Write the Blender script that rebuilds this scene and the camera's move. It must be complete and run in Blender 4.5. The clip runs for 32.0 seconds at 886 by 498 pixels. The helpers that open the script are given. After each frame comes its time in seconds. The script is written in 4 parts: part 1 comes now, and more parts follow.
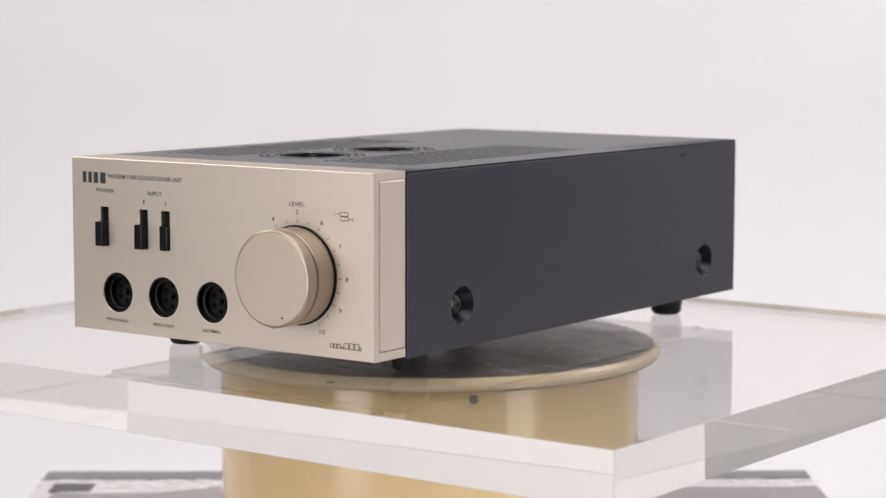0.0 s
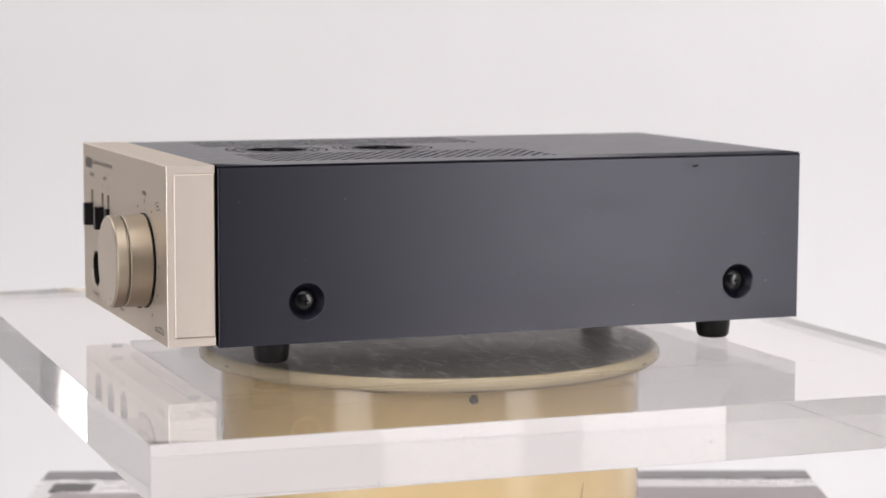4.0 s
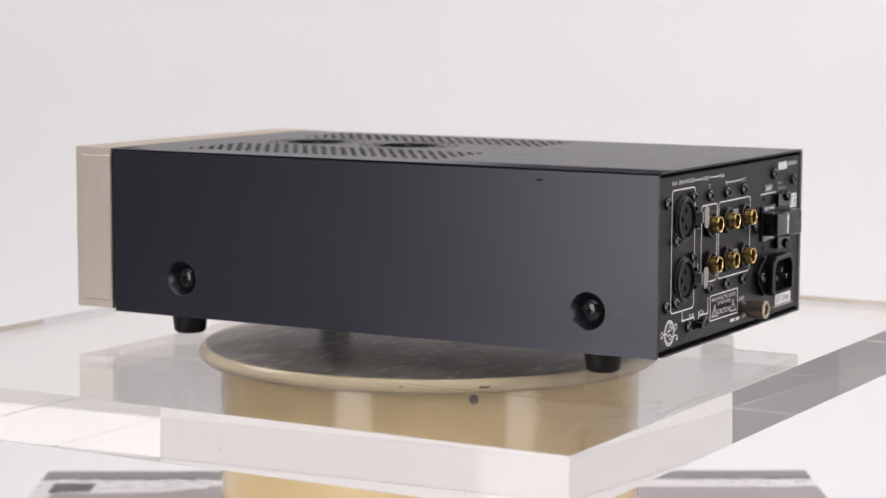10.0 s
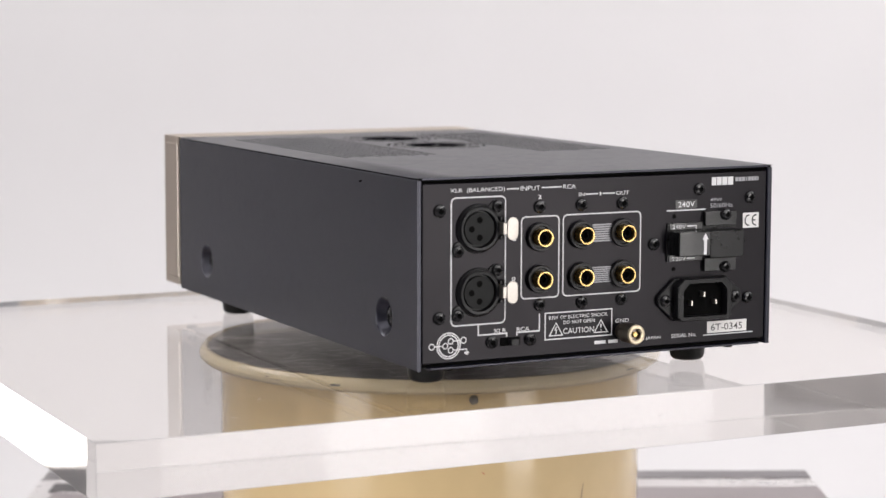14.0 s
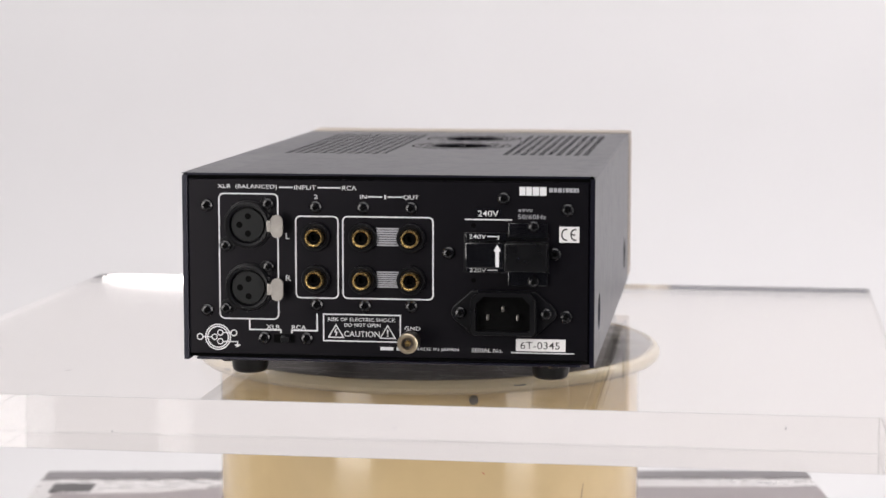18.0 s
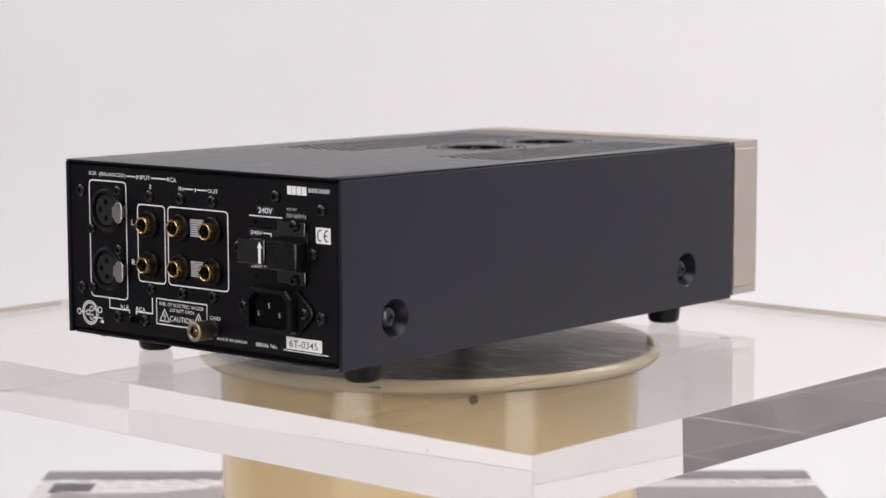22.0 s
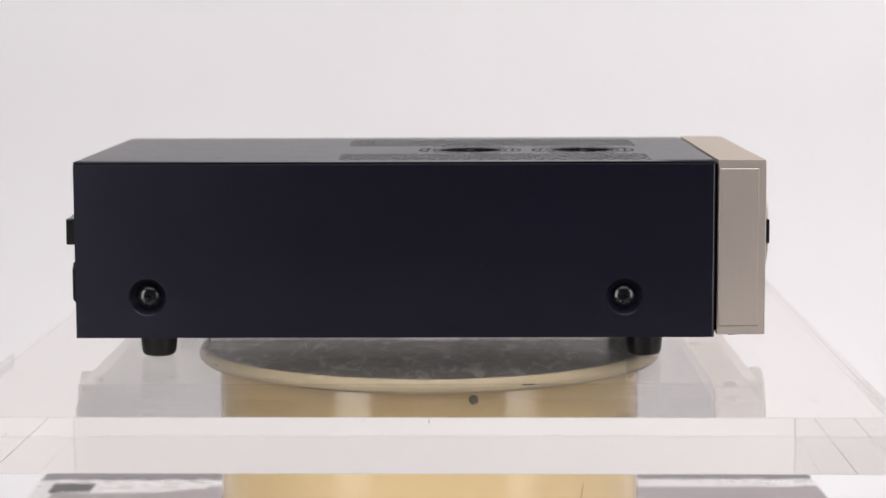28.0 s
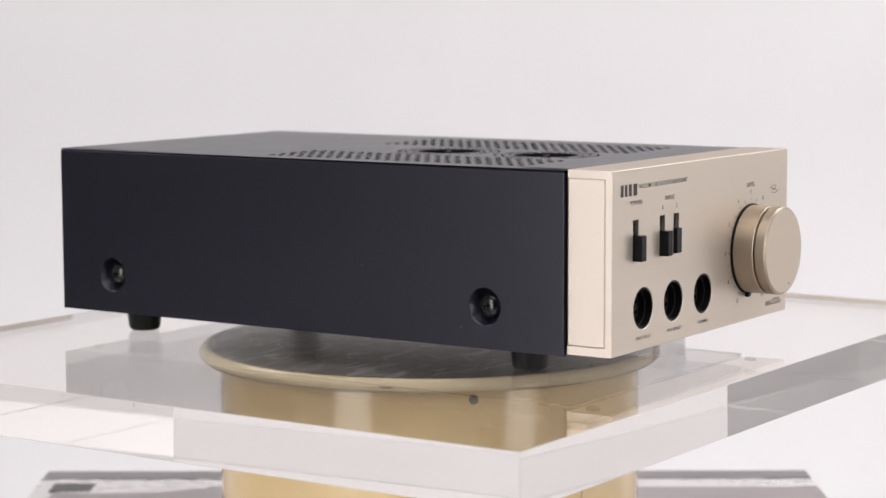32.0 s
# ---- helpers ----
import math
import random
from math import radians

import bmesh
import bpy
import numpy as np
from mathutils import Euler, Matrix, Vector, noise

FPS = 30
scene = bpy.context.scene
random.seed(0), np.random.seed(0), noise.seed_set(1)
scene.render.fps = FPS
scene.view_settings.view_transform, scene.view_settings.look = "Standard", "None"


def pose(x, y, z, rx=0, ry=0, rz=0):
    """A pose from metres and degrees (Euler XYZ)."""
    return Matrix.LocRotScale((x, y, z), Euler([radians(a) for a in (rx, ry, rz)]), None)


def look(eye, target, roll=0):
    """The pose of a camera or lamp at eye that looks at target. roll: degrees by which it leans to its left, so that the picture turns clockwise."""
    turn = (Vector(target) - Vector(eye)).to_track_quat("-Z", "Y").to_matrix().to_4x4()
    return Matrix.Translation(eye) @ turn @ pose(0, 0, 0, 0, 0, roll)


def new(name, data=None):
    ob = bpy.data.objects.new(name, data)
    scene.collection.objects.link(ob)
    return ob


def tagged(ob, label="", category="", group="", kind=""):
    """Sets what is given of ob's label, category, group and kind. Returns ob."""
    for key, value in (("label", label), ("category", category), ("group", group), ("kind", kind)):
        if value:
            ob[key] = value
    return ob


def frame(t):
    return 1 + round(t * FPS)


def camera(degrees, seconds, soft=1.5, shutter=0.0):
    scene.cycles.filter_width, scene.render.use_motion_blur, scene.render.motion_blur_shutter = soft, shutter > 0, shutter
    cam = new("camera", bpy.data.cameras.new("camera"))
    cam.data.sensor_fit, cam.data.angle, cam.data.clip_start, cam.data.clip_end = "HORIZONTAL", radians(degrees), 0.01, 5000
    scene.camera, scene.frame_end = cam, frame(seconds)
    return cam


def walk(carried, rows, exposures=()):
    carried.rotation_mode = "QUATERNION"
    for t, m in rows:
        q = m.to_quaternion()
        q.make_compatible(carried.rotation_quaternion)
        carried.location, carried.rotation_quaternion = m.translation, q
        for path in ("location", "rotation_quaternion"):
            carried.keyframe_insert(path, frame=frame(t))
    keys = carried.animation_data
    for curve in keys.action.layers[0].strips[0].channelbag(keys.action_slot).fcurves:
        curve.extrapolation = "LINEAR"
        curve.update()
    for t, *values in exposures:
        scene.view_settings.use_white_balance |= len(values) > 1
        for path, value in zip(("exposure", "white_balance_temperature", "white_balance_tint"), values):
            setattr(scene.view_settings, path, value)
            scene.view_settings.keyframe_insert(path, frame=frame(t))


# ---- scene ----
TOP = 1.0  # height of the slab's upper face above the studio floor

# ---- camera ----
cam = camera(23.3, 32.0, soft=1.45)
eye = Vector((0.0, -1.1715, TOP + 0.1784))
aim = eye + Vector((0.00619, 0.99363, -0.11254))
walk(cam, [(0.0, look(eye, aim)), (32.0, look(eye, aim))])
cam.data.dof.use_dof, cam.data.dof.focus_distance, cam.data.dof.aperture_fstop = True, 1.05, 12.0

# ---- light ----
scene.view_settings.exposure = 0.3
scene.cycles.glossy_bounces = 10  # light runs a long way inside the clear plate
world = bpy.data.worlds.new("studio_air")
scene.world = world
world.use_nodes = True
world.node_tree.nodes["Background"].inputs["Color"].default_value = (0.02, 0.02, 0.022, 1)
world.node_tree.nodes["Background"].inputs["Strength"].default_value = 1.0


def area_lamp(name, at, target, wide, high, watts, colour):
    data = bpy.data.lights.new(name, "AREA")
    data.shape, data.size, data.size_y, data.energy, data.color = "RECTANGLE", wide, high, watts, colour
    lamp = new(name, data)
    lamp.matrix_world = look(at, target)
    return lamp


area_lamp("softbox_lamp", (-0.950, -1.15, 1.22), (0, 0, 1.22), 0.50, 1.15, 9.5, (1.0, 0.965, 0.945))
area_lamp("softbox_lamp", (1.10, -1.01, 1.22), (0, 0, 1.22), 0.42, 1.15, 8.0, (1.0, 0.965, 0.945))
# unseen fills added overhead to brighten the backdrop, walls and room
area_lamp("overhead_fill", (-2.2, 1.15, 3.1), (-2.2, 1.75, 0), 1.6, 1.6, 32.4, (0.99, 0.978, 0.992))
area_lamp("overhead_fill", (2.5, 1.20, 3.1), (2.7, 1.85, 0), 1.6, 1.6, 41, (0.99, 0.978, 0.992))
area_lamp("overhead_fill", (0, -1.25, 3.1), (0, -1.05, 0), 3.0, 2.4, 41, (1.0, 0.975, 0.98))


# ---- materials ----
def material(name, colour, rough, metal=0.0, spread=0.06, scale=60.0, bump=0.0, bump_scale=400.0, stretch=(1, 1, 1), rough_spread=0.06, coat=0.0, spec=0.5, tint=(1, 1, 1), smudge=0.0):
    """Principled surface with two scales of tone and gloss variation, and fine relief."""
    m = bpy.data.materials.new(name)
    m.use_nodes = True
    nt = m.node_tree
    b = nt.nodes["Principled BSDF"]
    b.inputs["Metallic"].default_value = metal
    b.inputs["Coat Weight"].default_value = coat
    b.inputs["Specular IOR Level"].default_value = spec
    b.inputs["Specular Tint"].default_value = (*tint, 1)
    co = nt.nodes.new("ShaderNodeTexCoord")
    mp = nt.nodes.new("ShaderNodeMapping")
    mp.inputs["Scale"].default_value = stretch
    nt.links.new(co.outputs["Object"], mp.inputs["Vector"])
    big, small = nt.nodes.new("ShaderNodeTexNoise"), nt.nodes.new("ShaderNodeTexNoise")
    for n, s in ((big, scale * 0.2), (small, scale * 4)):
        n.inputs["Scale"].default_value, n.inputs["Detail"].default_value = s, 4
        nt.links.new(mp.outputs["Vector"], n.inputs["Vector"])
    add = nt.nodes.new("ShaderNodeMath")
    nt.links.new(big.outputs["Fac"], add.inputs[0]), nt.links.new(small.outputs["Fac"], add.inputs[1])
    half = nt.nodes.new("ShaderNodeMath")
    half.operation, half.inputs[1].default_value = "MULTIPLY", 0.5
    nt.links.new(add.outputs[0], half.inputs[0])
    ramp = nt.nodes.new("ShaderNodeValToRGB")
    ramp.color_ramp.elements[0].position, ramp.color_ramp.elements[1].position = 0.3, 0.7
    for e, k in zip(ramp.color_ramp.elements, (1 - spread, 1 + spread)):
        e.color = (*[min(1.0, c * k) for c in colour], 1)
    nt.links.new(half.outputs[0], ramp.inputs["Fac"]), nt.links.new(ramp.outputs["Color"], b.inputs["Base Color"])
    rr = nt.nodes.new("ShaderNodeMapRange")
    rr.inputs["From Min"].default_value, rr.inputs["From Max"].default_value = 0.3, 0.7
    rr.inputs["To Min"].default_value, rr.inputs["To Max"].default_value = max(0.02, rough - rough_spread), min(1.0, rough + rough_spread)
    nt.links.new(half.outputs[0], rr.inputs["Value"]), nt.links.new(rr.outputs["Result"], b.inputs["Roughness"])
    if smudge:
        # wiped and fingered patches that dull the gloss
        last = rr.outputs["Result"]
        for size, amount in ((70.0, smudge), (260.0, smudge)):
            n, lift, total = nt.nodes.new("ShaderNodeTexNoise"), nt.nodes.new("ShaderNodeMapRange"), nt.nodes.new("ShaderNodeMath")
            n.inputs["Scale"].default_value, n.inputs["Detail"].default_value, n.inputs["Distortion"].default_value = size, 6, 0.8
            lift.inputs["From Min"].default_value, lift.inputs["From Max"].default_value, lift.inputs["To Max"].default_value = 0.46, 0.72, amount
            nt.links.new(co.outputs["Object"], n.inputs["Vector"]), nt.links.new(n.outputs["Fac"], lift.inputs["Value"])
            nt.links.new(last, total.inputs[0]), nt.links.new(lift.outputs["Result"], total.inputs[1])
            last = total.outputs[0]
        nt.links.new(last, b.inputs["Roughness"])
    if bump:
        n = nt.nodes.new("ShaderNodeTexNoise")
        n.inputs["Scale"].default_value, n.inputs["Detail"].default_value = bump_scale, 3
        nt.links.new(mp.outputs["Vector"], n.inputs["Vector"])
        bp = nt.nodes.new("ShaderNodeBump")
        bp.inputs["Strength"].default_value, bp.inputs["Distance"].default_value = bump, 0.0004
        nt.links.new(n.outputs["Fac"], bp.inputs["Height"]), nt.links.new(bp.outputs["Normal"], b.inputs["Normal"])
    return m


champagne = material("champagne_anodised_aluminium", (0.71, 0.635, 0.555), 0.42, 0.88, 0.02, 40, 0.04, 900, (1, 8, 60), 0.03, tint=(0.62, 0.58, 0.52))
# knob side and face are one metal; the side's shade is in its colour
champagne_turned_shaded = material("turned_champagne_aluminium_shaded", (0.38, 0.32, 0.25), 0.42, 0.88, 0.02, 60, 0.03, 900, (1, 1, 1), 0.03)
knob_face_lit = material("satin_champagne_face_lit", (0.63, 0.548, 0.452), 0.42, 0.85, 0.02, 60, 0.03, 900, (1, 1, 1), 0.03)
black_paint = material("black_satin_paint", (0.0024, 0.0024, 0.0068), 0.305, 0, 0.06, 36, rough_spread=0.012, spec=0.50, tint=(0.87, 0.87, 1.0), smudge=0.022)
# same aluminium as the front; ends coloured darker to hold back bright reflections
champagne_end_dimmed = material("champagne_end_aluminium_dimmed", (0.543, 0.482, 0.430), 0.42, 0.88, 0.02, 40, 0.04, 900, (1, 60, 8), 0.03, tint=(0.62, 0.58, 0.52))
rear_paint = material("black_rear_paint", (0.0030, 0.0028, 0.0040), 0.32, 0, 0.06, 20, rough_spread=0.02, spec=0.20, tint=(1.0, 0.94, 1.0), smudge=0.02)
black_plastic = material("black_plastic", (0.0035, 0.0035, 0.0042), 0.32, 0, 0.1, 80, spec=0.24)
selector_dark = material("dark_selector_plastic", (0.0028, 0.0028, 0.0034), 0.30, 0, 0.1, 80, spec=0.3)
rubber = material("black_rubber", (0.005, 0.005, 0.005), 0.34, 0, 0.15, 80, spec=0.22)
# near-black stands in for shade inside holes, slots and the case
void = material("dark_inside", (0.003, 0.003, 0.003), 0.9, 0, 0.1, 80, spec=0.06)
black_screw = material("black_oxide_steel", (0.006, 0.006, 0.007), 0.16, 0, 0.1, 200, spec=0.45)
socket_black = material("black_socket_moulding", (0.0045, 0.0042, 0.0042), 0.30, 0, 0.1, 80, spec=0.35)
selector_gloss = material("glossy_selector_plastic", (0.0032, 0.0032, 0.0038), 0.16, 0, 0.1, 60, 0.05, 90, rough_spread=0.05, spec=0.9)
latch_steel = material("brushed_latch_steel", (0.38, 0.355, 0.325), 0.38, 1.0, 0.10, 200, 0.25, 700)
gold = material("gold_plating", (0.56, 0.385, 0.15), 0.28, 1.0, 0.04, 200)
steel = material("nickel_steel", (0.48, 0.45, 0.41), 0.30, 1.0, 0.10, 200, 0.25, 700)
socket_grey = material("charcoal_plastic", (0.0085, 0.009, 0.009), 0.6, 0, 0.1, 80, spec=0.25)
dull_grey = material("dull_grey_steel", (0.14, 0.13, 0.12), 0.5, 0.4, 0.2, 300)
post_gold = material("pale_gold_ring", (0.42, 0.36, 0.26), 0.34, 1.0, 0.05, 200)
dull_nickel = material("dull_nickel", (0.17, 0.145, 0.12), 0.36, 1.0, 0.06, 200)
grey_label = material("grey_stripe_print", (0.32, 0.32, 0.34), 0.45, 0, 0.05, 100)
ink_white = material("white_print", (0.66, 0.66, 0.67), 0.5, 0, 0.04, 400)
ink_black = material("black_print", (0.03, 0.028, 0.027), 0.5, 0, 0.1, 400)
sticker = material("white_label_paper", (0.72, 0.71, 0.7), 0.35, 0, 0.03, 200)
cream = material("cream_enamel", (0.57, 0.435, 0.24), 0.14, 0, 0.05, 18, 0.03, 120, rough_spread=0.05, coat=0.3)
cream_worn = material("worn_cream_rim", (0.50, 0.42, 0.28), 0.20, 0, 0.06, 40, 0.01, 200, coat=0.3)
chip_dark = material("chipped_primer", (0.05, 0.045, 0.04), 0.7, 0, 0.2, 300)
red_dab = material("red_paint_dab", (0.4, 0.06, 0.03), 0.5, 0, 0.1, 300)
base_metal = material("galvanised_sheet", (0.66, 0.635, 0.63), 0.30, 0.45, 0.08, 14, 0.05, 60, (1, 5, 1), 0.1)
strip_grey = material("dark_grey_strip", (0.17, 0.157, 0.162), 0.35, 0.2, 0.15, 20)
inset_grey = material("mauve_grey_sheet", (0.27, 0.235, 0.24), 0.35, 0.2, 0.2, 12, 0.05, 40, (1, 4, 1))
scratch_pale = material("pale_scratch", (0.58, 0.57, 0.56), 0.5, 0.3, 0.3, 400)
speck_grey = material("grey_dust", (0.22, 0.21, 0.22), 0.8, 0, 0.2, 300)
slot_grey = material("dark_slot_grey", (0.07, 0.065, 0.066), 0.5, 0, 0.15, 40)
backdrop_paper = material("white_backdrop_paper", (0.80, 0.785, 0.79), 0.9, 0, 0.01, 2)
wall_white = material("white_studio_paint", (0.80, 0.79, 0.79), 0.85, 0, 0.02, 2)
wall_grey = material("light_grey_wall_paint", (0.72, 0.71, 0.71), 0.85, 0, 0.03, 2)
panel_dark = material("dark_grey_filler", (0.135, 0.122, 0.118), 0.9, 0, 0.25, 3)
filler_mid = material("mid_grey_filler", (0.31, 0.297, 0.29), 0.9, 0, 0.25, 3)
filler_light = material("light_grey_filler", (0.44, 0.425, 0.42), 0.9, 0, 0.25, 3)
wall_dark = material("dark_blue_filler", (0.019, 0.022, 0.050), 0.95, 0, 0.2, 4, 0.2, 20)


def scratched_metal():
    """Dull grey turntable plate with pale scratches and smears."""
    m = material("scratched_grey_plate", (0.084, 0.076, 0.072), 0.42, 0.2, 0.5, 60, 0.05, 500, rough_spread=0.2, spec=0.3)
    nt = m.node_tree
    b = nt.nodes["Principled BSDF"]
    old = b.inputs["Base Color"].links[0].from_socket
    co = nt.nodes.new("ShaderNodeTexCoord")
    last = old
    for turn, seed in ((0.4, 3.0), (1.1, 9.0), (2.9, 17.0)):
        mp = nt.nodes.new("ShaderNodeMapping")
        mp.inputs["Rotation"].default_value, mp.inputs["Location"].default_value = (0, 0, turn), (seed, seed, 0)
        mp.inputs["Scale"].default_value = (1, 3.2, 1)
        nt.links.new(co.outputs["Object"], mp.inputs["Vector"])
        n = nt.nodes.new("ShaderNodeTexNoise")
        n.inputs["Scale"].default_value, n.inputs["Detail"].default_value, n.inputs["Distortion"].default_value = 30, 12, 1.0
        nt.links.new(mp.outputs["Vector"], n.inputs["Vector"])
        r = nt.nodes.new("ShaderNodeValToRGB")
        r.color_ramp.elements[0].position, r.color_ramp.elements[1].position = 0.585, 0.70
        nt.links.new(n.outputs["Fac"], r.inputs["Fac"])
        mix = nt.nodes.new("ShaderNodeMix")
        mix.data_type = "RGBA"
        nt.links.new(r.outputs["Color"], mix.inputs["Factor"]), nt.links.new(last, mix.inputs["A"])
        mix.inputs["B"].default_value = (0.36, 0.345, 0.33, 1)
        last = mix.outputs["Result"]
    nt.links.new(last, b.inputs["Base Color"])
    return m


plate_metal = scratched_metal()


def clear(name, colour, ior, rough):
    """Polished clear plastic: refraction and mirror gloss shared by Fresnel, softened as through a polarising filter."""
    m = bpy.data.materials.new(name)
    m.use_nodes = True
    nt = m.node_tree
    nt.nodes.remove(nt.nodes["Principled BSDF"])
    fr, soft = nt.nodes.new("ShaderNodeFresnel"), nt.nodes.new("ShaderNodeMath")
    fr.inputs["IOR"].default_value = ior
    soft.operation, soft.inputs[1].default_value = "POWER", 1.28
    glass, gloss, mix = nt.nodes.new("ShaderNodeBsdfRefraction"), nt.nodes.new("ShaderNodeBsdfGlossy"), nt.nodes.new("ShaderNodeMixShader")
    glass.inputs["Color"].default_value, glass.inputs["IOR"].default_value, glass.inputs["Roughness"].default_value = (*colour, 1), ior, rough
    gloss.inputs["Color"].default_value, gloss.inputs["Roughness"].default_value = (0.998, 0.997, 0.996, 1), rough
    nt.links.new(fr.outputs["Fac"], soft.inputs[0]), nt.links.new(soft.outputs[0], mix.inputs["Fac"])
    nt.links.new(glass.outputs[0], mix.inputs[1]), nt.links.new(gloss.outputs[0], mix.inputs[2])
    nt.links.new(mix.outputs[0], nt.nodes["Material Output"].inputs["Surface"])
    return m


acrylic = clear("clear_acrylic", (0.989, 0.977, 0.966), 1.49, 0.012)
frosted = material("frosted_acrylic_edge", (0.42, 0.415, 0.41), 0.5, 0, 0.1, 60)

# ---- mesh helpers ----
PLACE = {}


def part(name, made, mat, parent=None, label="", sharp=20):
    """Links a bmesh, or (verts, faces), as one mesh object under a thing or a part; its origin is the middle of its bounds."""
    me = bpy.data.meshes.new(name)
    if isinstance(made, tuple):
        me.from_pydata(made[0], [], made[1])
        bm = bmesh.new()
        bm.from_mesh(me)
    else:
        bm = made
    bmesh.ops.remove_doubles(bm, verts=bm.verts, dist=1e-6)
    bmesh.ops.recalc_face_normals(bm, faces=bm.faces)
    lo = Vector([min(v.co[i] for v in bm.verts) for i in range(3)])
    hi = Vector([max(v.co[i] for v in bm.verts) for i in range(3)])
    mid = (lo + hi) / 2
    bmesh.ops.translate(bm, verts=bm.verts, vec=-mid)
    bm.to_mesh(me)
    bm.free()
    me.materials.append(mat)
    me.shade_smooth()
    me.set_sharp_from_angle(angle=radians(sharp))
    ob = new(name, me)
    PLACE[ob.name] = mid
    ob.parent = parent
    ob.location = mid - PLACE[parent.name] if parent else mid
    if label:
        ob["label"] = label
    return ob


def thing(name, label, category, group="", at=(0, 0, 0)):
    ob = new(name)
    ob.empty_display_size = 0.05
    ob.location = at
    PLACE[ob.name] = Vector(at)
    return tagged(ob, label, category, group)


def box(x0, x1, y0, y1, z0, z1, bevel=0.0, segments=2):
    bm = bmesh.new()
    bmesh.ops.create_cube(bm, size=1)
    for v in bm.verts:
        v.co = ((x0 + x1) / 2 + v.co.x * (x1 - x0), (y0 + y1) / 2 + v.co.y * (y1 - y0), (z0 + z1) / 2 + v.co.z * (z1 - z0))
    if bevel:
        bmesh.ops.bevel(bm, geom=bm.edges[:], offset=bevel, segments=segments, affect="EDGES", profile=0.5)
    return bm


def lathe(profile, where, n=48):
    """Turns (radius, height) about an axis; where(a, b, h) puts the point. Closed where the radius is 0."""
    verts, faces = [], []
    for r, h in profile:
        for k in range(n):
            w = 2 * math.pi * k / n
            verts.append(where(r * math.cos(w), r * math.sin(w), h))
    for i in range(len(profile) - 1):
        for k in range(n):
            faces.append((i * n + k, i * n + (k + 1) % n, (i + 1) * n + (k + 1) % n, (i + 1) * n + k))
    bm = bmesh.new()
    vs = [bm.verts.new(v) for v in verts]
    for f in faces:
        bm.faces.new([vs[i] for i in f])
    bmesh.ops.remove_doubles(bm, verts=bm.verts, dist=1e-6)
    bmesh.ops.dissolve_degenerate(bm, edges=bm.edges[:], dist=1e-7)
    return bm


def prism(outline, where, h0, h1, bevel=0.0):
    """A flat outline [(a, b)] given depth from h0 to h1."""
    bm = bmesh.new()
    low = [bm.verts.new(where(a, b, h0)) for a, b in outline]
    high = [bm.verts.new(where(a, b, h1)) for a, b in outline]
    n = len(outline)
    bm.faces.new(low), bm.faces.new(high)
    for i in range(n):
        bm.faces.new((low[i], low[(i + 1) % n], high[(i + 1) % n], high[i]))
    if bevel:
        bmesh.ops.recalc_face_normals(bm, faces=bm.faces)
        bmesh.ops.bevel(bm, geom=bm.edges[:], offset=bevel, segments=2, affect="EDGES", profile=0.5)
    return bm


def merge(*bms):
    out = bmesh.new()
    for bm in bms:
        me = bpy.data.meshes.new("joined")
        bm.to_mesh(me)
        bm.free()
        out.from_mesh(me)
        bpy.data.meshes.remove(me)
    return out


def panel(u0, u1, v0, v1, where, rects=(), rounds=(), wall=0.001, n=48):
    """A sheet face at depth 0 with rectangular holes (u0, u1, v0, v1), walls going in, and round patches (cu, cv, half, rings, open):
    rings are (radius, depth) from the rim inwards."""
    us = sorted({round(q, 6) for q in [u0, u1] + [a for r in rects for a in r[:2]] + [a for c in rounds for a in (c[0] - c[2], c[0] + c[2])]})
    vs = sorted({round(q, 6) for q in [v0, v1] + [a for r in rects for a in r[2:]] + [a for c in rounds for a in (c[1] - c[2], c[1] + c[2])]})
    verts, faces, index = [], [], {}

    def p(u, v, h):
        k = (round(u, 6), round(v, 6), round(h, 6))
        if k not in index:
            index[k] = len(verts)
            verts.append(where(u, v, h))
        return index[k]

    for i in range(len(us) - 1):
        for j in range(len(vs) - 1):
            a, b = (us[i] + us[i + 1]) / 2, (vs[j] + vs[j + 1]) / 2
            if any(r[0] < a < r[1] and r[2] < b < r[3] for r in rects) or any(abs(a - c[0]) < c[2] and abs(b - c[1]) < c[2] for c in rounds):
                continue
            faces.append((p(us[i], vs[j], 0), p(us[i + 1], vs[j], 0), p(us[i + 1], vs[j + 1], 0), p(us[i], vs[j + 1], 0)))
    for a, b, c, e in rects:
        corner = ((a, c), (b, c), (b, e), (a, e))
        for k in range(4):
            q, r = corner[k], corner[(k + 1) % 4]
            faces.append((p(*q, 0), p(*r, 0), p(*r, wall), p(*q, wall)))
    for cu, cv, half, rings, hole in rounds:
        loops = []
        first = []
        for k in range(n):
            w = 2 * math.pi * k / n
            s = half / max(abs(math.cos(w)), abs(math.sin(w)))
            first.append((cu + s * math.cos(w), cv + s * math.sin(w), 0))
        loops.append(first)
        for r, h in rings:
            loops.append([(cu + r * math.cos(2 * math.pi * k / n), cv + r * math.sin(2 * math.pi * k / n), h) for k in range(n)])
        for la, lb in zip(loops, loops[1:]):
            for k in range(n):
                faces.append((p(*la[k]), p(*la[(k + 1) % n]), p(*lb[(k + 1) % n]), p(*lb[k])))
        if not hole:
            faces.append(tuple(p(*q) for q in loops[-1]))
    return verts, faces


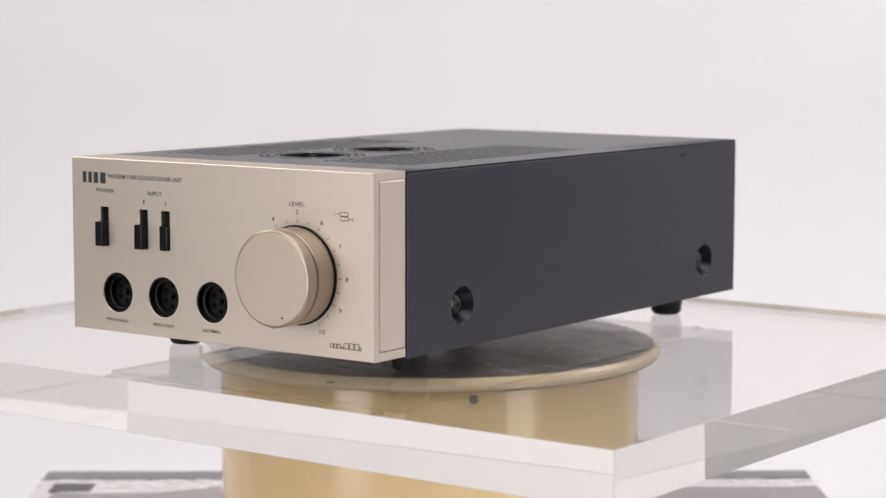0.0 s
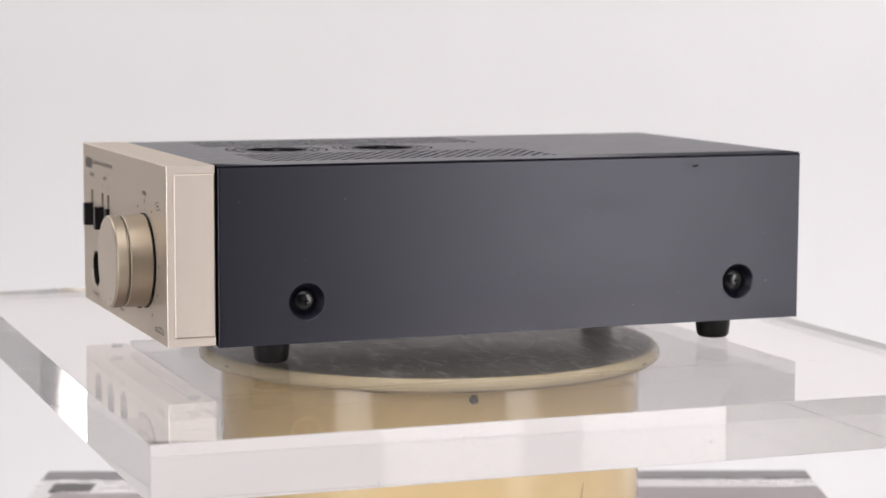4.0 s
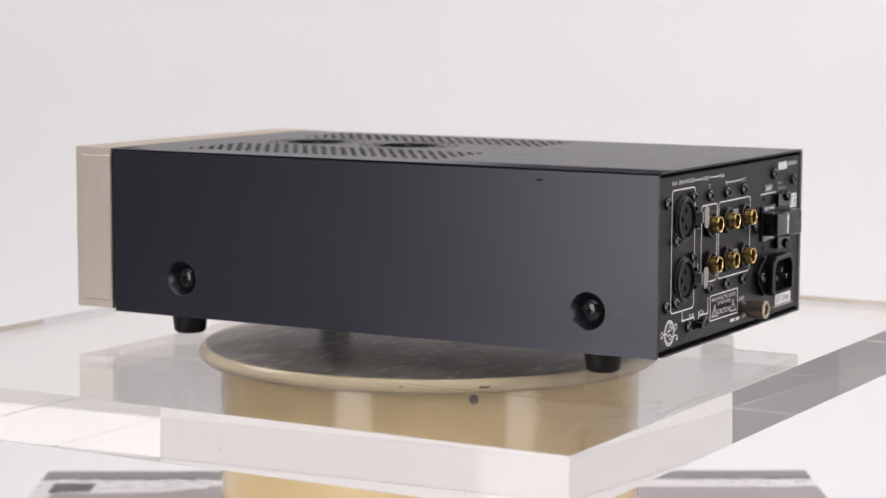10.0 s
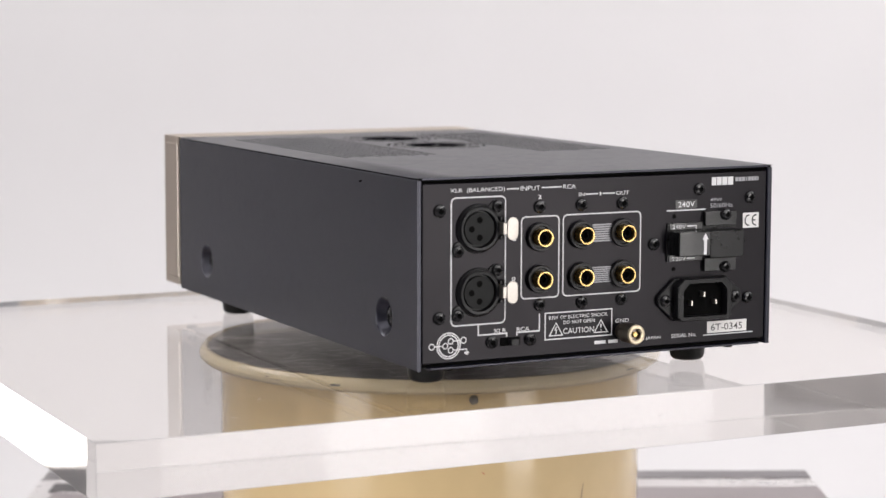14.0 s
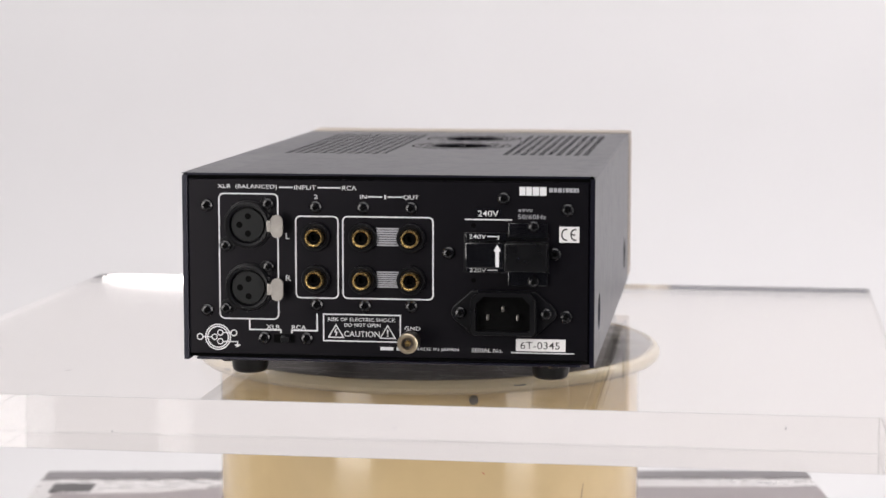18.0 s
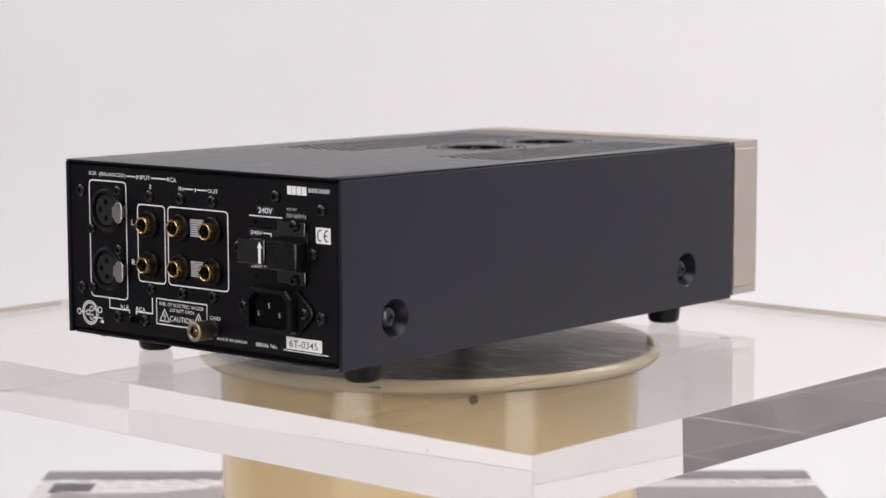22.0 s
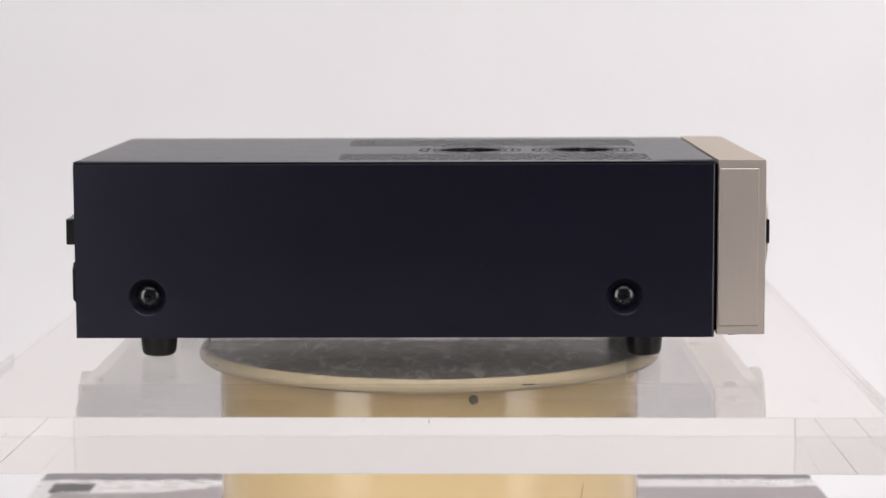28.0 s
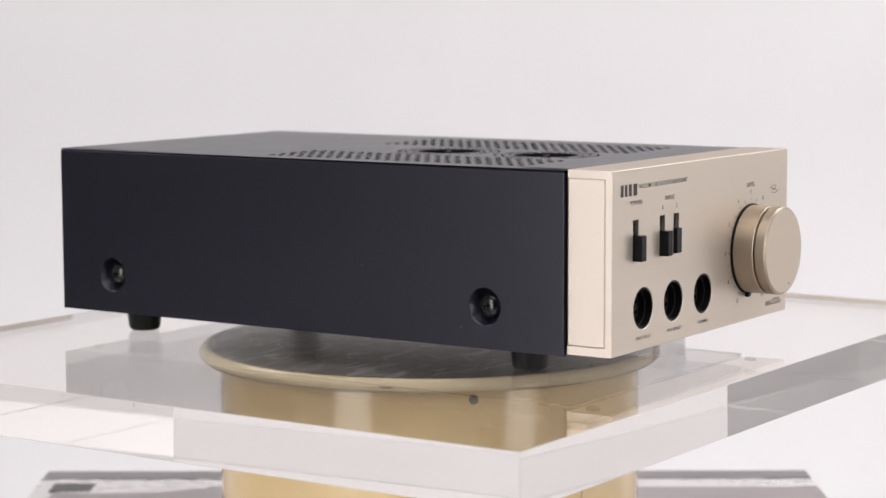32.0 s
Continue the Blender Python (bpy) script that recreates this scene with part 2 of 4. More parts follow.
def strip(points, wide, where, h=0.00012, closed=False):
    """A printed line of even width along points (a, b)."""
    verts, faces = [], []
    n = len(points)
    for i, (a, b) in enumerate(points):
        pa, pb = points[i - 1] if (i or closed) else points[i]
        na, nb = points[(i + 1) % n] if (i < n - 1 or closed) else points[i]
        d1, d2 = Vector((a - pa, b - pb)), Vector((na - a, nb - b))
        d1 = d1.normalized() if d1.length else d2.normalized()
        d2 = d2.normalized() if d2.length else d1
        t = (d1 + d2).normalized()
        m = Vector((-t.y, t.x)) * (wide / 2) / max(0.5, t.dot(d1))
        verts += [where(a + m.x, b + m.y, h), where(a - m.x, b - m.y, h)]
    for i in range(n if closed else n - 1):
        j = (i + 1) % n
        faces.append((2 * i, 2 * j, 2 * j + 1, 2 * i + 1))
    return verts, faces


def rounded(a0, a1, b0, b1, r, k=5):
    pts = []
    for ca, cb, w0 in ((a1 - r, b1 - r, 0), (a0 + r, b1 - r, 90), (a0 + r, b0 + r, 180), (a1 - r, b0 + r, 270)):
        for i in range(k + 1):
            w = radians(w0 + 90 * i / k)
            pts.append((ca + r * math.cos(w), cb + r * math.sin(w)))
    return pts


def circle(a, b, r, k=24):
    return [(a + r * math.cos(2 * math.pi * i / k), b + r * math.sin(2 * math.pi * i / k)) for i in range(k)]


def lettering(text, a0, a1, b0, b1, where, mat, parent, h=0.00012, bold=0.002, name="lettering"):
    """Printed words that fill the given bounds."""
    cu = bpy.data.curves.new("words", "FONT")
    cu.body, cu.resolution_u, cu.offset = text, 3, bold
    ob = bpy.data.objects.new("words", cu)
    scene.collection.objects.link(ob)
    dg = bpy.context.evaluated_depsgraph_get()
    me = bpy.data.meshes.new_from_object(ob.evaluated_get(dg))
    pts = [v.co.copy() for v in me.vertices]
    fcs = [tuple(q.vertices) for q in me.polygons]
    bpy.data.objects.remove(ob)
    bpy.data.meshes.remove(me)
    x0, x1 = min(q.x for q in pts), max(q.x for q in pts)
    y0, y1 = min(q.y for q in pts), max(q.y for q in pts)
    vs = [where(a0 + (q.x - x0) / max(1e-9, x1 - x0) * (a1 - a0), b0 + (q.y - y0) / max(1e-9, y1 - y0) * (b1 - b0), h) for q in pts]
    return part(name, (vs, fcs), mat, parent)


# ---- the studio ----
def studio():
    n = 14
    prof = [(-4.2, 0.0)] + [(1.6 + 1.0 * math.sin(radians(90 * i / n)), 1.0 - 1.0 * math.cos(radians(90 * i / n))) for i in range(n + 1)] + [(2.6, 3.3)]
    verts, faces = [], []
    for y, z in prof:
        verts += [(-3.2, y, z), (3.2, y, z)]
    for i in range(len(prof) - 1):
        faces.append((2 * i, 2 * i + 1, 2 * i + 3, 2 * i + 2))
    ob = part("backdrop", (verts, faces), backdrop_paper, None, "", 60)
    ob.modifiers.new("thickness", "SOLIDIFY").thickness = -0.03
    tagged(ob, "white seamless studio backdrop sweeping from floor to wall", "backdrop", kind="structure")
    tagged(part("wall_east", box(3.2, 3.3, -3.45, 2.7, -0.05, 3.3), wall_white), "plain white studio side wall", "wall", kind="structure")
    tagged(part("wall_west", box(-3.3, -3.2, -3.45, 2.7, -0.05, 3.3), wall_grey), "light grey studio side wall behind added dark sheets", "wall", kind="structure")
    # unseen sheets, added so that paint and clear plate mirror something dark
    tagged(part("dark_filler_side", box(-3.2, -3.17, -0.30, 1.38, 0.01, 3.29), panel_dark), "unseen dark grey sheet added along the side wall for reflections", "curtain", kind="structure")
    tagged(part("grey_filler_edge", box(-3.2, -3.18, -0.95, -0.30, 0.01, 3.29), filler_mid), "unseen mid grey sheet added to soften the dark reflection", "curtain", kind="structure")
    tagged(part("pale_filler_hem", box(-3.2, -3.18, 1.38, 2.20, 0.3, 3.29), filler_light), "unseen light grey sheet added to soften the dark reflection", "curtain", kind="structure")
    for name, x0, x1 in (("dark_filler_west", -3.3, -3.2), ("dark_filler_east", 3.2, 3.3)):
        tagged(part(name, box(x0, x1, -4.2, -3.45, -0.05, 3.3), wall_dark), "unseen dark sheet added along the side wall for reflections", "curtain", kind="structure")
    tagged(part("wall_south", box(-3.3, 3.3, -4.3, -4.2, -0.05, 3.3), wall_grey), "light grey studio wall behind the camera", "wall", kind="structure")
    # unseen dark sheet, added for what faces towards the camera mirror
    tagged(part("dark_filler_south", box(-1.9, 1.9, -4.2, -4.17, 0.0, 3.29), wall_dark), "unseen dark blue sheet added behind the camera for reflections", "curtain", kind="structure")
    tagged(part("ceiling", box(-3.3, 3.3, -4.3, 2.7, 3.3, 3.4), wall_white), "plain white studio ceiling", "ceiling", kind="structure")


studio()


# ---- the stand ----
def up(a, b, h):
    return (a, b, h)


def stand():
    base = thing("motor_cabinet", "grey metal topped motor cabinet under the turntable column", "cabinet")
    z = TOP - 0.134
    part("top_plate", box(-0.258, 0.2545, -0.25, 0.2525, z - 0.004, z, 0.0006), base_metal, base, "light grey metal plate with a pale border")
    part("rear_strip", box(-0.2565, 0.2535, 0.2300, 0.2520, z, z + 0.0006), strip_grey, base, "dark grey strip along the back edge")
    part("inset_panel", box(-0.2430, 0.2535, -0.24, 0.2035, z, z + 0.0005), inset_grey, base, "dull mauve grey inset panel")
    # the pale border is wider beside the slot
    part("border_sheet", prism([(-0.2425, 0.2036), (-0.2425, 0.1905), (-0.2170, 0.1850), (-0.1750, 0.1880), (-0.1450, 0.1990), (-0.1380, 0.2036)], up, z + 0.0001, z + 0.0007), base_metal, base, "pale edge of the border sheet")
    part("slot", box(-0.2460, -0.2195, 0.1900, 0.2135, z, z + 0.0009), slot_grey, base, "dark slot at the back corner")
    part("housing", box(-0.25, 0.246, -0.243, 0.245, 0.0, z - 0.004, 0.004), wall_white, base, "white painted housing")
    col = thing("turntable_pedestal", "cream enamelled round metal column of a turntable", "pedestal")
    part("shaft", lathe([(0, z), (0.1135, z), (0.115, z + 0.001), (0.115, TOP - 0.0345), (0.1145, TOP - 0.0340), (0, TOP - 0.0340)], up, 128), cream, col)
    for w, zz, r in ((-79.0, TOP - 0.0385, 0.0024),):
        dx, dy = math.cos(radians(w)), math.sin(radians(w))

        def out(a, b, h):
            return (dx * (0.115 + h) - dy * a, dy * (0.115 + h) + dx * a, zz + b)
        part("screw", lathe([(0, 0.0012), (r * 0.6, 0.0011), (r, 0.0003), (r, -0.002), (0, -0.002)], out, 20), dull_grey, col, "dull grey set screw")
    for w0, w1, z0, z1, wide, m, lab in ((-46.6, -47.6, TOP - 0.0665, TOP - 0.0755, 0.0005, chip_dark, "fine black scratch"), (-76.8, -76.2, TOP - 0.0545, TOP - 0.0556, 0.0007, red_dab, "tiny red paint dab"), (-171.0, -170.2, TOP - 0.058, TOP - 0.062, 0.0009, chip_dark, "chipped paint"), (-169.6, -170.4, TOP - 0.064, TOP - 0.0675, 0.0007, chip_dark, "chipped paint")):
        pts = [(radians(w0 + (w1 - w0) * i / 4), z0 + (z1 - z0) * i / 4) for i in range(5)]
        vs = []
        for k, (w, zz) in enumerate(pts):
            half = wide / 2 / 0.115 * (1.0 - 0.25 * abs(k - 2))
            for q in (-half, half):
                vs.append((0.1152 * math.cos(w + q), 0.1152 * math.sin(w + q), zz))
        part("paint_mark", (vs, [(2 * i, 2 * i + 1, 2 * i + 3, 2 * i + 2) for i in range(4)]), m, col, lab)
    return col


stand()


def turntable_disc():
    disc = thing("turntable_disc", "round turntable plate with cream rim and scratched grey top", "turntable")
    t = -0.0264
    part("rim", lathe([(0.1215, t - 0.0008), (0.1225, t), (0.1240, t - 0.0003), (0.1256, t - 0.0018), (0.1265, t - 0.0038), (0.1262, t - 0.0056), (0.1248, t - 0.0070), (0.1200, t - 0.0078), (0.110, t - 0.0080), (0, t - 0.0080), (0, t - 0.004), (0.1215, t - 0.004), (0.1215, t - 0.0008)], up, 128), cream_worn, disc, "worn cream enamelled rim with dark chips")
    part("plate", lathe([(0, t - 0.0007), (0.1209, t - 0.0007), (0.1212, t - 0.0010), (0.1212, t - 0.0036), (0, t - 0.0036)], up, 128), plate_metal, disc, "scratched dull grey metal plate")
    rnd = random.Random(11)
    vs, fs = [], []
    for i in range(380):
        a, rad = rnd.uniform(0, 6.28), 0.118 * math.sqrt(rnd.uniform(0.02, 1))
        cx, cy = rad * math.cos(a), rad * math.sin(a)
        turn, bend = rnd.gauss(0.6, 1.0), rnd.uniform(-8, 8)
        long, wide = rnd.choice((0.002, 0.003, 0.005, 0.006, 0.009, 0.014, 0.026)), rnd.uniform(0.00015, 0.00050)
        pts = []
        for k in range(6):
            u = (k / 5 - 0.5) * long
            v = bend * u * u + rnd.uniform(-1, 1) * 0.0002
            pts.append((cx + u * math.cos(turn) - v * math.sin(turn), cy + u * math.sin(turn) + v * math.cos(turn)))
        if max(math.hypot(*q) for q in pts) > 0.1195:
            continue
        v2, f2 = strip(pts, wide, up, t - 0.00062)
        fs += [tuple(q + len(vs) for q in f) for f in f2]
        vs += v2
    tagged(part("scratches", (vs, fs), scratch_pale, disc, "pale scratches in the plate"), kind="stuff")
    # chips and dark lines worn into the rim: angle from, angle to, height from, height to
    for w0, w1, h0, h1 in ((41.6, 44.0, 0.0030, 0.0042), (23.5, 24.4, 0.0028, 0.0036), (-36.0, -29.5, 0.0066, 0.0070), (-14.5, -5.5, 0.0064, 0.0067), (70.0, 78.0, 0.0065, 0.0068), (118.0, 121.0, 0.0030, 0.0038), (150.0, 166.0, 0.0063, 0.0067), (203.0, 206.0, 0.0036, 0.0044), (240.0, 252.0, 0.0064, 0.0068), (283.0, 285.0, 0.0026, 0.0036)):
        vs = []
        for i in range(7):
            w = radians(w0 + (w1 - w0) * i / 6)
            for h in (h0, h1 - 0.0002 * (i % 2)):
                rr = 0.1267 if h < 0.006 else 0.1259
                vs.append((rr * math.cos(w), rr * math.sin(w), t - h))
        part("paint_chip", (vs, [(2 * i, 2 * i + 1, 2 * i + 3, 2 * i + 2) for i in range(6)]), chip_dark, disc, "dark chip in the enamel")
    return disc


disc = turntable_disc()


def slab():
    bm = box(-0.2483, 0.2539, -0.2134, 0.2143, -0.0252, 0.0)
    made = bmesh.ops.bevel(bm, geom=bm.edges[:], offset=0.00018, segments=1, affect="EDGES")
    for f in bm.faces:
        f.material_index = 0 if f.calc_area() > 0.001 else 1
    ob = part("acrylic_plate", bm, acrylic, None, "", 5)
    ob.data.materials.append(frosted)
    tagged(ob, "thick clear acrylic plate with polished edges on the turntable", "display plate")
    ob.visible_shadow = False
    me = ob.data
    me.transform(Matrix.Translation(ob.location))
    ob.location = (0, 0, 0)
    PLACE[ob.name] = Vector((0, 0, 0))
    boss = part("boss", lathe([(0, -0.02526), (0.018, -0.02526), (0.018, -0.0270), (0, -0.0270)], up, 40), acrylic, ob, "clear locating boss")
    boss.visible_shadow = False
    rnd = random.Random(7)
    vs, fs = [], []
    for i in range(46):
        x, y = rnd.uniform(-0.24, 0.245), rnd.uniform(-0.205, 0.205)
        if abs(x) < 0.09 and abs(y) < 0.17:
            continue
        q = len(vs)
        a, l, w = rnd.uniform(0, 3.14), rnd.choice((0.0006, 0.0008, 0.0010, 0.0030)), rnd.uniform(0.00012, 0.00028)
        for dx, dy in ((-l, -w), (l * 0.6, -w * 1.4), (l, w * 0.5), (-l * 0.4, w * 1.3)):
            vs.append((x + dx * math.cos(a) - dy * math.sin(a), y + dx * math.sin(a) + dy * math.cos(a), 0.00005))
        fs.append((q, q + 1, q + 2, q + 3))
    # small nicks in the polished edges
    for i in range(14):
        k, u, z = i % 4, rnd.uniform(-0.2, 0.2), rnd.uniform(-0.0235, -0.0015)
        l, w, a = rnd.choice((0.0004, 0.0006, 0.0010)), rnd.uniform(0.00010, 0.00022), rnd.uniform(0, 3.14)
        q = len(vs)
        for dx, dy in ((-l, -w), (l * 0.6, -w * 1.4), (l, w * 0.5), (-l * 0.4, w * 1.3)):
            p, h = u + dx * math.cos(a) - dy * math.sin(a), max(-0.0248, min(-0.0004, z + dx * math.sin(a) + dy * math.cos(a)))
            vs.append(((0.25395, p, h), (p, 0.21435, h), (-0.24835, p, h), (p, -0.21345, h))[k])
        fs.append((q, q + 1, q + 2, q + 3))
    tagged(part("scuff_marks", (vs, fs), speck_grey, ob, "tiny grey dust specks and scuffs"), kind="stuff")
    return ob


acrylic_slab = slab()

# ---- the amplifier ----
amp = thing("headphone_amplifier", "black headphone amplifier with champagne front panel on clear plate", "amplifier")
BX, BZ0, BZ1, BYF, BYB = 0.0973, 0.0122, 0.1009, -0.1448, 0.1763
PX, PZ0, PZ1, PYF, PYB = 0.0975, 0.0136, 0.1013, -0.1701, -0.1462
REAR = 0.1757
UNDER_SCREWS = ((0.0780, 0.1685), (-0.0780, 0.1685))


def front(a, b, h):
    return (a, PYF - h, b)


def front_in(a, b, h):
    return (a, PYF + h, b)


def rear(a, b, h):
    """a runs as one reads the rear, from the amplifier's +x to its -x side."""
    return (-a, REAR + h, b)


def rear_in(a, b, h):
    return (-a, REAR - h, b)


def rosette(verts, faces, cx, cy, n=144):
    """Round grille: three rings of thin arc slots round an open core with a toothed edge, cut through the sheet."""
    bands = [(0.0292, 0), (0.0278, 1), (0.0263, 0), (0.0238, 2), (0.0224, 0), (0.0199, 1), (0.0186, 0), (0.0170, 3), (0.0140, 4), (0.0020, 0), (0.0008, 0)]

    def is_open(i, k):
        kind = bands[i][1] if 0 <= i < len(bands) - 1 else 0
        k %= n
        return (kind == 1 and k % 18 < 15) or (kind == 2 and (k + 9) % 18 < 15) or (kind == 3 and k % 6 < 5) or kind == 4
    base = len(verts)
    for core in (0, 1, 2):
        for r, _ in bands:
            for k in range(n):
                w = 2 * math.pi * k / n
                verts.append((cx + r * math.cos(w), cy + r * math.sin(w), BZ1 - (0, 0.0010, 0.0002)[core]))
    for i in range(len(bands) - 1):
        low = base + len(bands) * n * (2 if bands[i][1] > 2 else 1)
        for k in range(n):
            a, b = i * n + k, i * n + (k + 1) % n
            c, e = (i + 1) * n + (k + 1) % n, (i + 1) * n + k
            if not is_open(i, k):
                faces.append((base + a, base + b, base + c, base + e))
                continue
            for p, q, next_open in ((a, b, is_open(i - 1, k)), (c, e, is_open(i + 1, k)), (b, c, is_open(i, k + 1)), (e, a, is_open(i, k - 1))):
                if not next_open:
                    faces.append((base + p, base + q, low + q, low + p))
    faces.append(tuple(base + (len(bands) - 1) * n + k for k in range(n)))


def cover():
    # top sheet with two vent fields and two round vents
    rects = []
    for x0, cols in ((0.0213, 12), (-0.0850, 10)):
        for i in range(cols):
            for j in range(26):
                u, v = x0 + i * 0.00465, -0.1140 + j * 0.0061 + (i % 2) * 0.00305
                rects.append((round(u, 6), round(u + 0.0030, 6), round(v, 6), round(v + 0.0034, 6)))
    cx, half = -0.0105, 0.0298
    e = 0.0002
    verts, faces = panel(-BX + e, BX - e, BYF, BYB, lambda u, v, h: (u, v, BZ1 - h), rects, [(cx, cy, half, [(0.0292, 0)], True) for cy in (-0.083, -0.0225)], wall=0.0009)
    for cy in (-0.083, -0.0225):
        rosette(verts, faces, cx, cy)
    # turned-down outer edges of the sheet
    for s in (1, -1):
        k0 = len(verts)
        for x, z in ((BX - e, BZ1), (BX, BZ1 - e), (BX, BZ1 - 0.0004), (BX - 0.0012, BZ1 - 0.0004)):
            verts += [(s * x, BYF, z), (s * x, BYB, z)]
        faces += [(k0 + 2 * i, k0 + 2 * i + 1, k0 + 2 * i + 3, k0 + 2 * i + 2) for i in range(3)]
    part("top_cover", (verts, faces), black_paint, amp, "black painted top sheet with vent holes")
    for cy in (-0.083, -0.0225):
        ribs = [box(cx - 0.0142, cx + 0.0142, cy - 0.0004, cy + 0.0004, BZ1 - 0.0018, BZ1 - 0.0010)]
        for k in (1, 2, 3, 4, 5):
            rib = box(-0.0142, 0.0142, -0.0004, 0.0004, BZ1 - 0.0018, BZ1 - 0.0010)
            rib.transform(Matrix.Translation((cx, cy, 0)) @ Matrix.Rotation(radians(30 * k), 4, "Z"))
            ribs.append(rib)
        part("grille_ribs", merge(*ribs), void, amp, "dark ribs inside the round grille")
    # black block put in for the shade inside the case
    part("dark_filling", box(-0.0890, 0.0890, BYF + 0.002, REAR - 0.012, BZ0 + 0.002, BZ1 - 0.03), void, amp, "near-black block for the shade inside, seen through the vents")
    part("bottom_plate", box(-0.0911, 0.0911, BYF - 0.0005, BYB + 0.0006, BZ0 - 0.0001, BZ0 + 0.001, 0.0003), black_paint, amp)
    for x, y in UNDER_SCREWS:
        part("screw", lathe([(0, 0.0100), (0.0022, 0.0102), (0.0030, 0.0110), (0.0030, BZ0), (0, BZ0)], lambda a, b, h, x=x, y=y: (x + a, y + b, h), 20), black_screw, amp, "black screw head under the bottom plate")
    rnd = random.Random(5)
    for s in (1, -1):
        def side(u, v, h, s=s):
            return (s * (BX - h), u, v)
        dish = [(0.0094, 0), (0.0091, 0.0003), (0.0086, 0.0010), (0.0070, 0.0042), (0.0060, 0.0056), (0.0001, 0.0058)]
        f = BYF + 0.0012
        verts, faces = panel(f, BYB, BZ0, BZ1 - 0.0014, side, (), [(-0.0997, 0.0328, 0.0108, dish, False), (0.1402, 0.0328, 0.0108, dish, False)])
        panel_ob = part("side_cover", (verts, faces), black_paint, amp, "", 10)
        part("seam", box(min(s * (BX - 0.0030), s * (BX - 0.0006)), max(s * (BX - 0.0030), s * (BX - 0.0006)), BYF + 0.0004, BYB - 0.0004, BZ1 - 0.0016, BZ1 - 0.0004), void, panel_ob, "dark seam under the top edge")
        # folded rims at the back and the bottom
        verts, faces = [], []
        for y, x in ((BYB, BX), (BYB, BX - 0.0019), (BYB - 0.0004, BX - 0.0023), (BYB - 0.008, BX - 0.0023)):
            verts += [(s * x, y, BZ0 - 0.0003), (s * x, y, BZ1 - 0.0012)]
        faces += [(2 * i, 2 * i + 1, 2 * i + 3, 2 * i + 2) for i in range(3)]
        k0 = len(verts)
        verts += [(s * BX, f, BZ0), (s * BX, BYB, BZ0), (s * (BX - 0.0012), BYB, BZ0), (s * (BX - 0.0012), f, BZ0)]
        faces.append((k0, k0 + 1, k0 + 2, k0 + 3))
        # chamfered upper edge and rounded front edge
        k0 = len(verts)
        verts += [(s * BX, f, BZ1 - 0.0014), (s * BX, BYB, BZ1 - 0.0014), (s * (BX - 0.0005), BYB, BZ1 - 0.0009), (s * (BX - 0.0005), f, BZ1 - 0.0009)]
        faces.append((k0, k0 + 1, k0 + 2, k0 + 3))
        k0, arc = len(verts), 5
        for i in range(arc + 1):
            w = radians(90 * i / arc)
            for z in (BZ0, BZ1 - 0.0013):
                verts.append((s * (BX - 0.0012 + 0.0012 * math.cos(w)), f - 0.0012 * math.sin(w), z))
        faces += [(k0 + 2 * i, k0 + 2 * i + 1, k0 + 2 * i + 3, k0 + 2 * i + 2) for i in range(arc)]
        part("folded_edge", (verts, faces), black_paint, panel_ob, "", 25)
        for y in (-0.0997, 0.1402):
            def head(a, b, h, y=y, s=s):
                return (s * (BX - 0.0058 + h), y + a, 0.0328 + b)
            part("screw", lathe([(0.0062, -0.0004), (0.0060, 0.0008), (0.0053, 0.0018), (0.0040, 0.0027), (0.0025, 0.0031), (0.0008, 0.0032), (0, 0.0032)], head, 32), black_screw, panel_ob, "black cross-head screw in a round recess")
            for e1, e2 in ((0.0017, 0.0004), (0.0004, 0.0017)):
                part("cross_slot", prism([(-e1, -e2), (e1, -e2), (e1, e2), (-e1, e2)], head, 0.0028, 0.00325), void, panel_ob)
        # dust and tiny nicks in the paint
        vs, fs = [], []
        for i in range(15):
            u, v, l, w = rnd.uniform(BYF + 0.01, BYB - 0.01), rnd.uniform(BZ0 + 0.006, BZ1 - 0.008), rnd.choice((0.00010, 0.00014, 0.00020, 0.0004)), rnd.uniform(0.00008, 0.00013)
            if any(math.hypot(u - y, v - 0.0328) < 0.012 for y in (-0.0997, 0.1402)):
                continue
            k0 = len(vs)
            vs += [side(u + p, v + q, -0.00004) for p, q in ((-l, -w), (l * 0.7, -w * 1.3), (l, w * 0.6), (-l * 0.5, w))]
            fs.append((k0, k0 + 1, k0 + 2, k0 + 3))
        tagged(part("dust_specks", (vs, fs), speck_grey, panel_ob, "pale dust specks and nicks"), kind="stuff")

    def mark(u, v, h):
        return (BX + h, u, v)
    part("scuff", prism([(0.1115, 0.0948), (0.1135, 0.0943), (0.1160, 0.0952), (0.1148, 0.0957), (0.1128, 0.0953)], mark, 0.00002, 0.00006), void, amp, "small dark scuff in the paint")
    # thin sheet edge along the back of the top
    part("top_edge", box(-0.0949, 0.0949, BYB - 0.006, BYB + 0.0001, BZ1 - 0.0010, BZ1 - 0.0001), black_paint, amp)


cover()


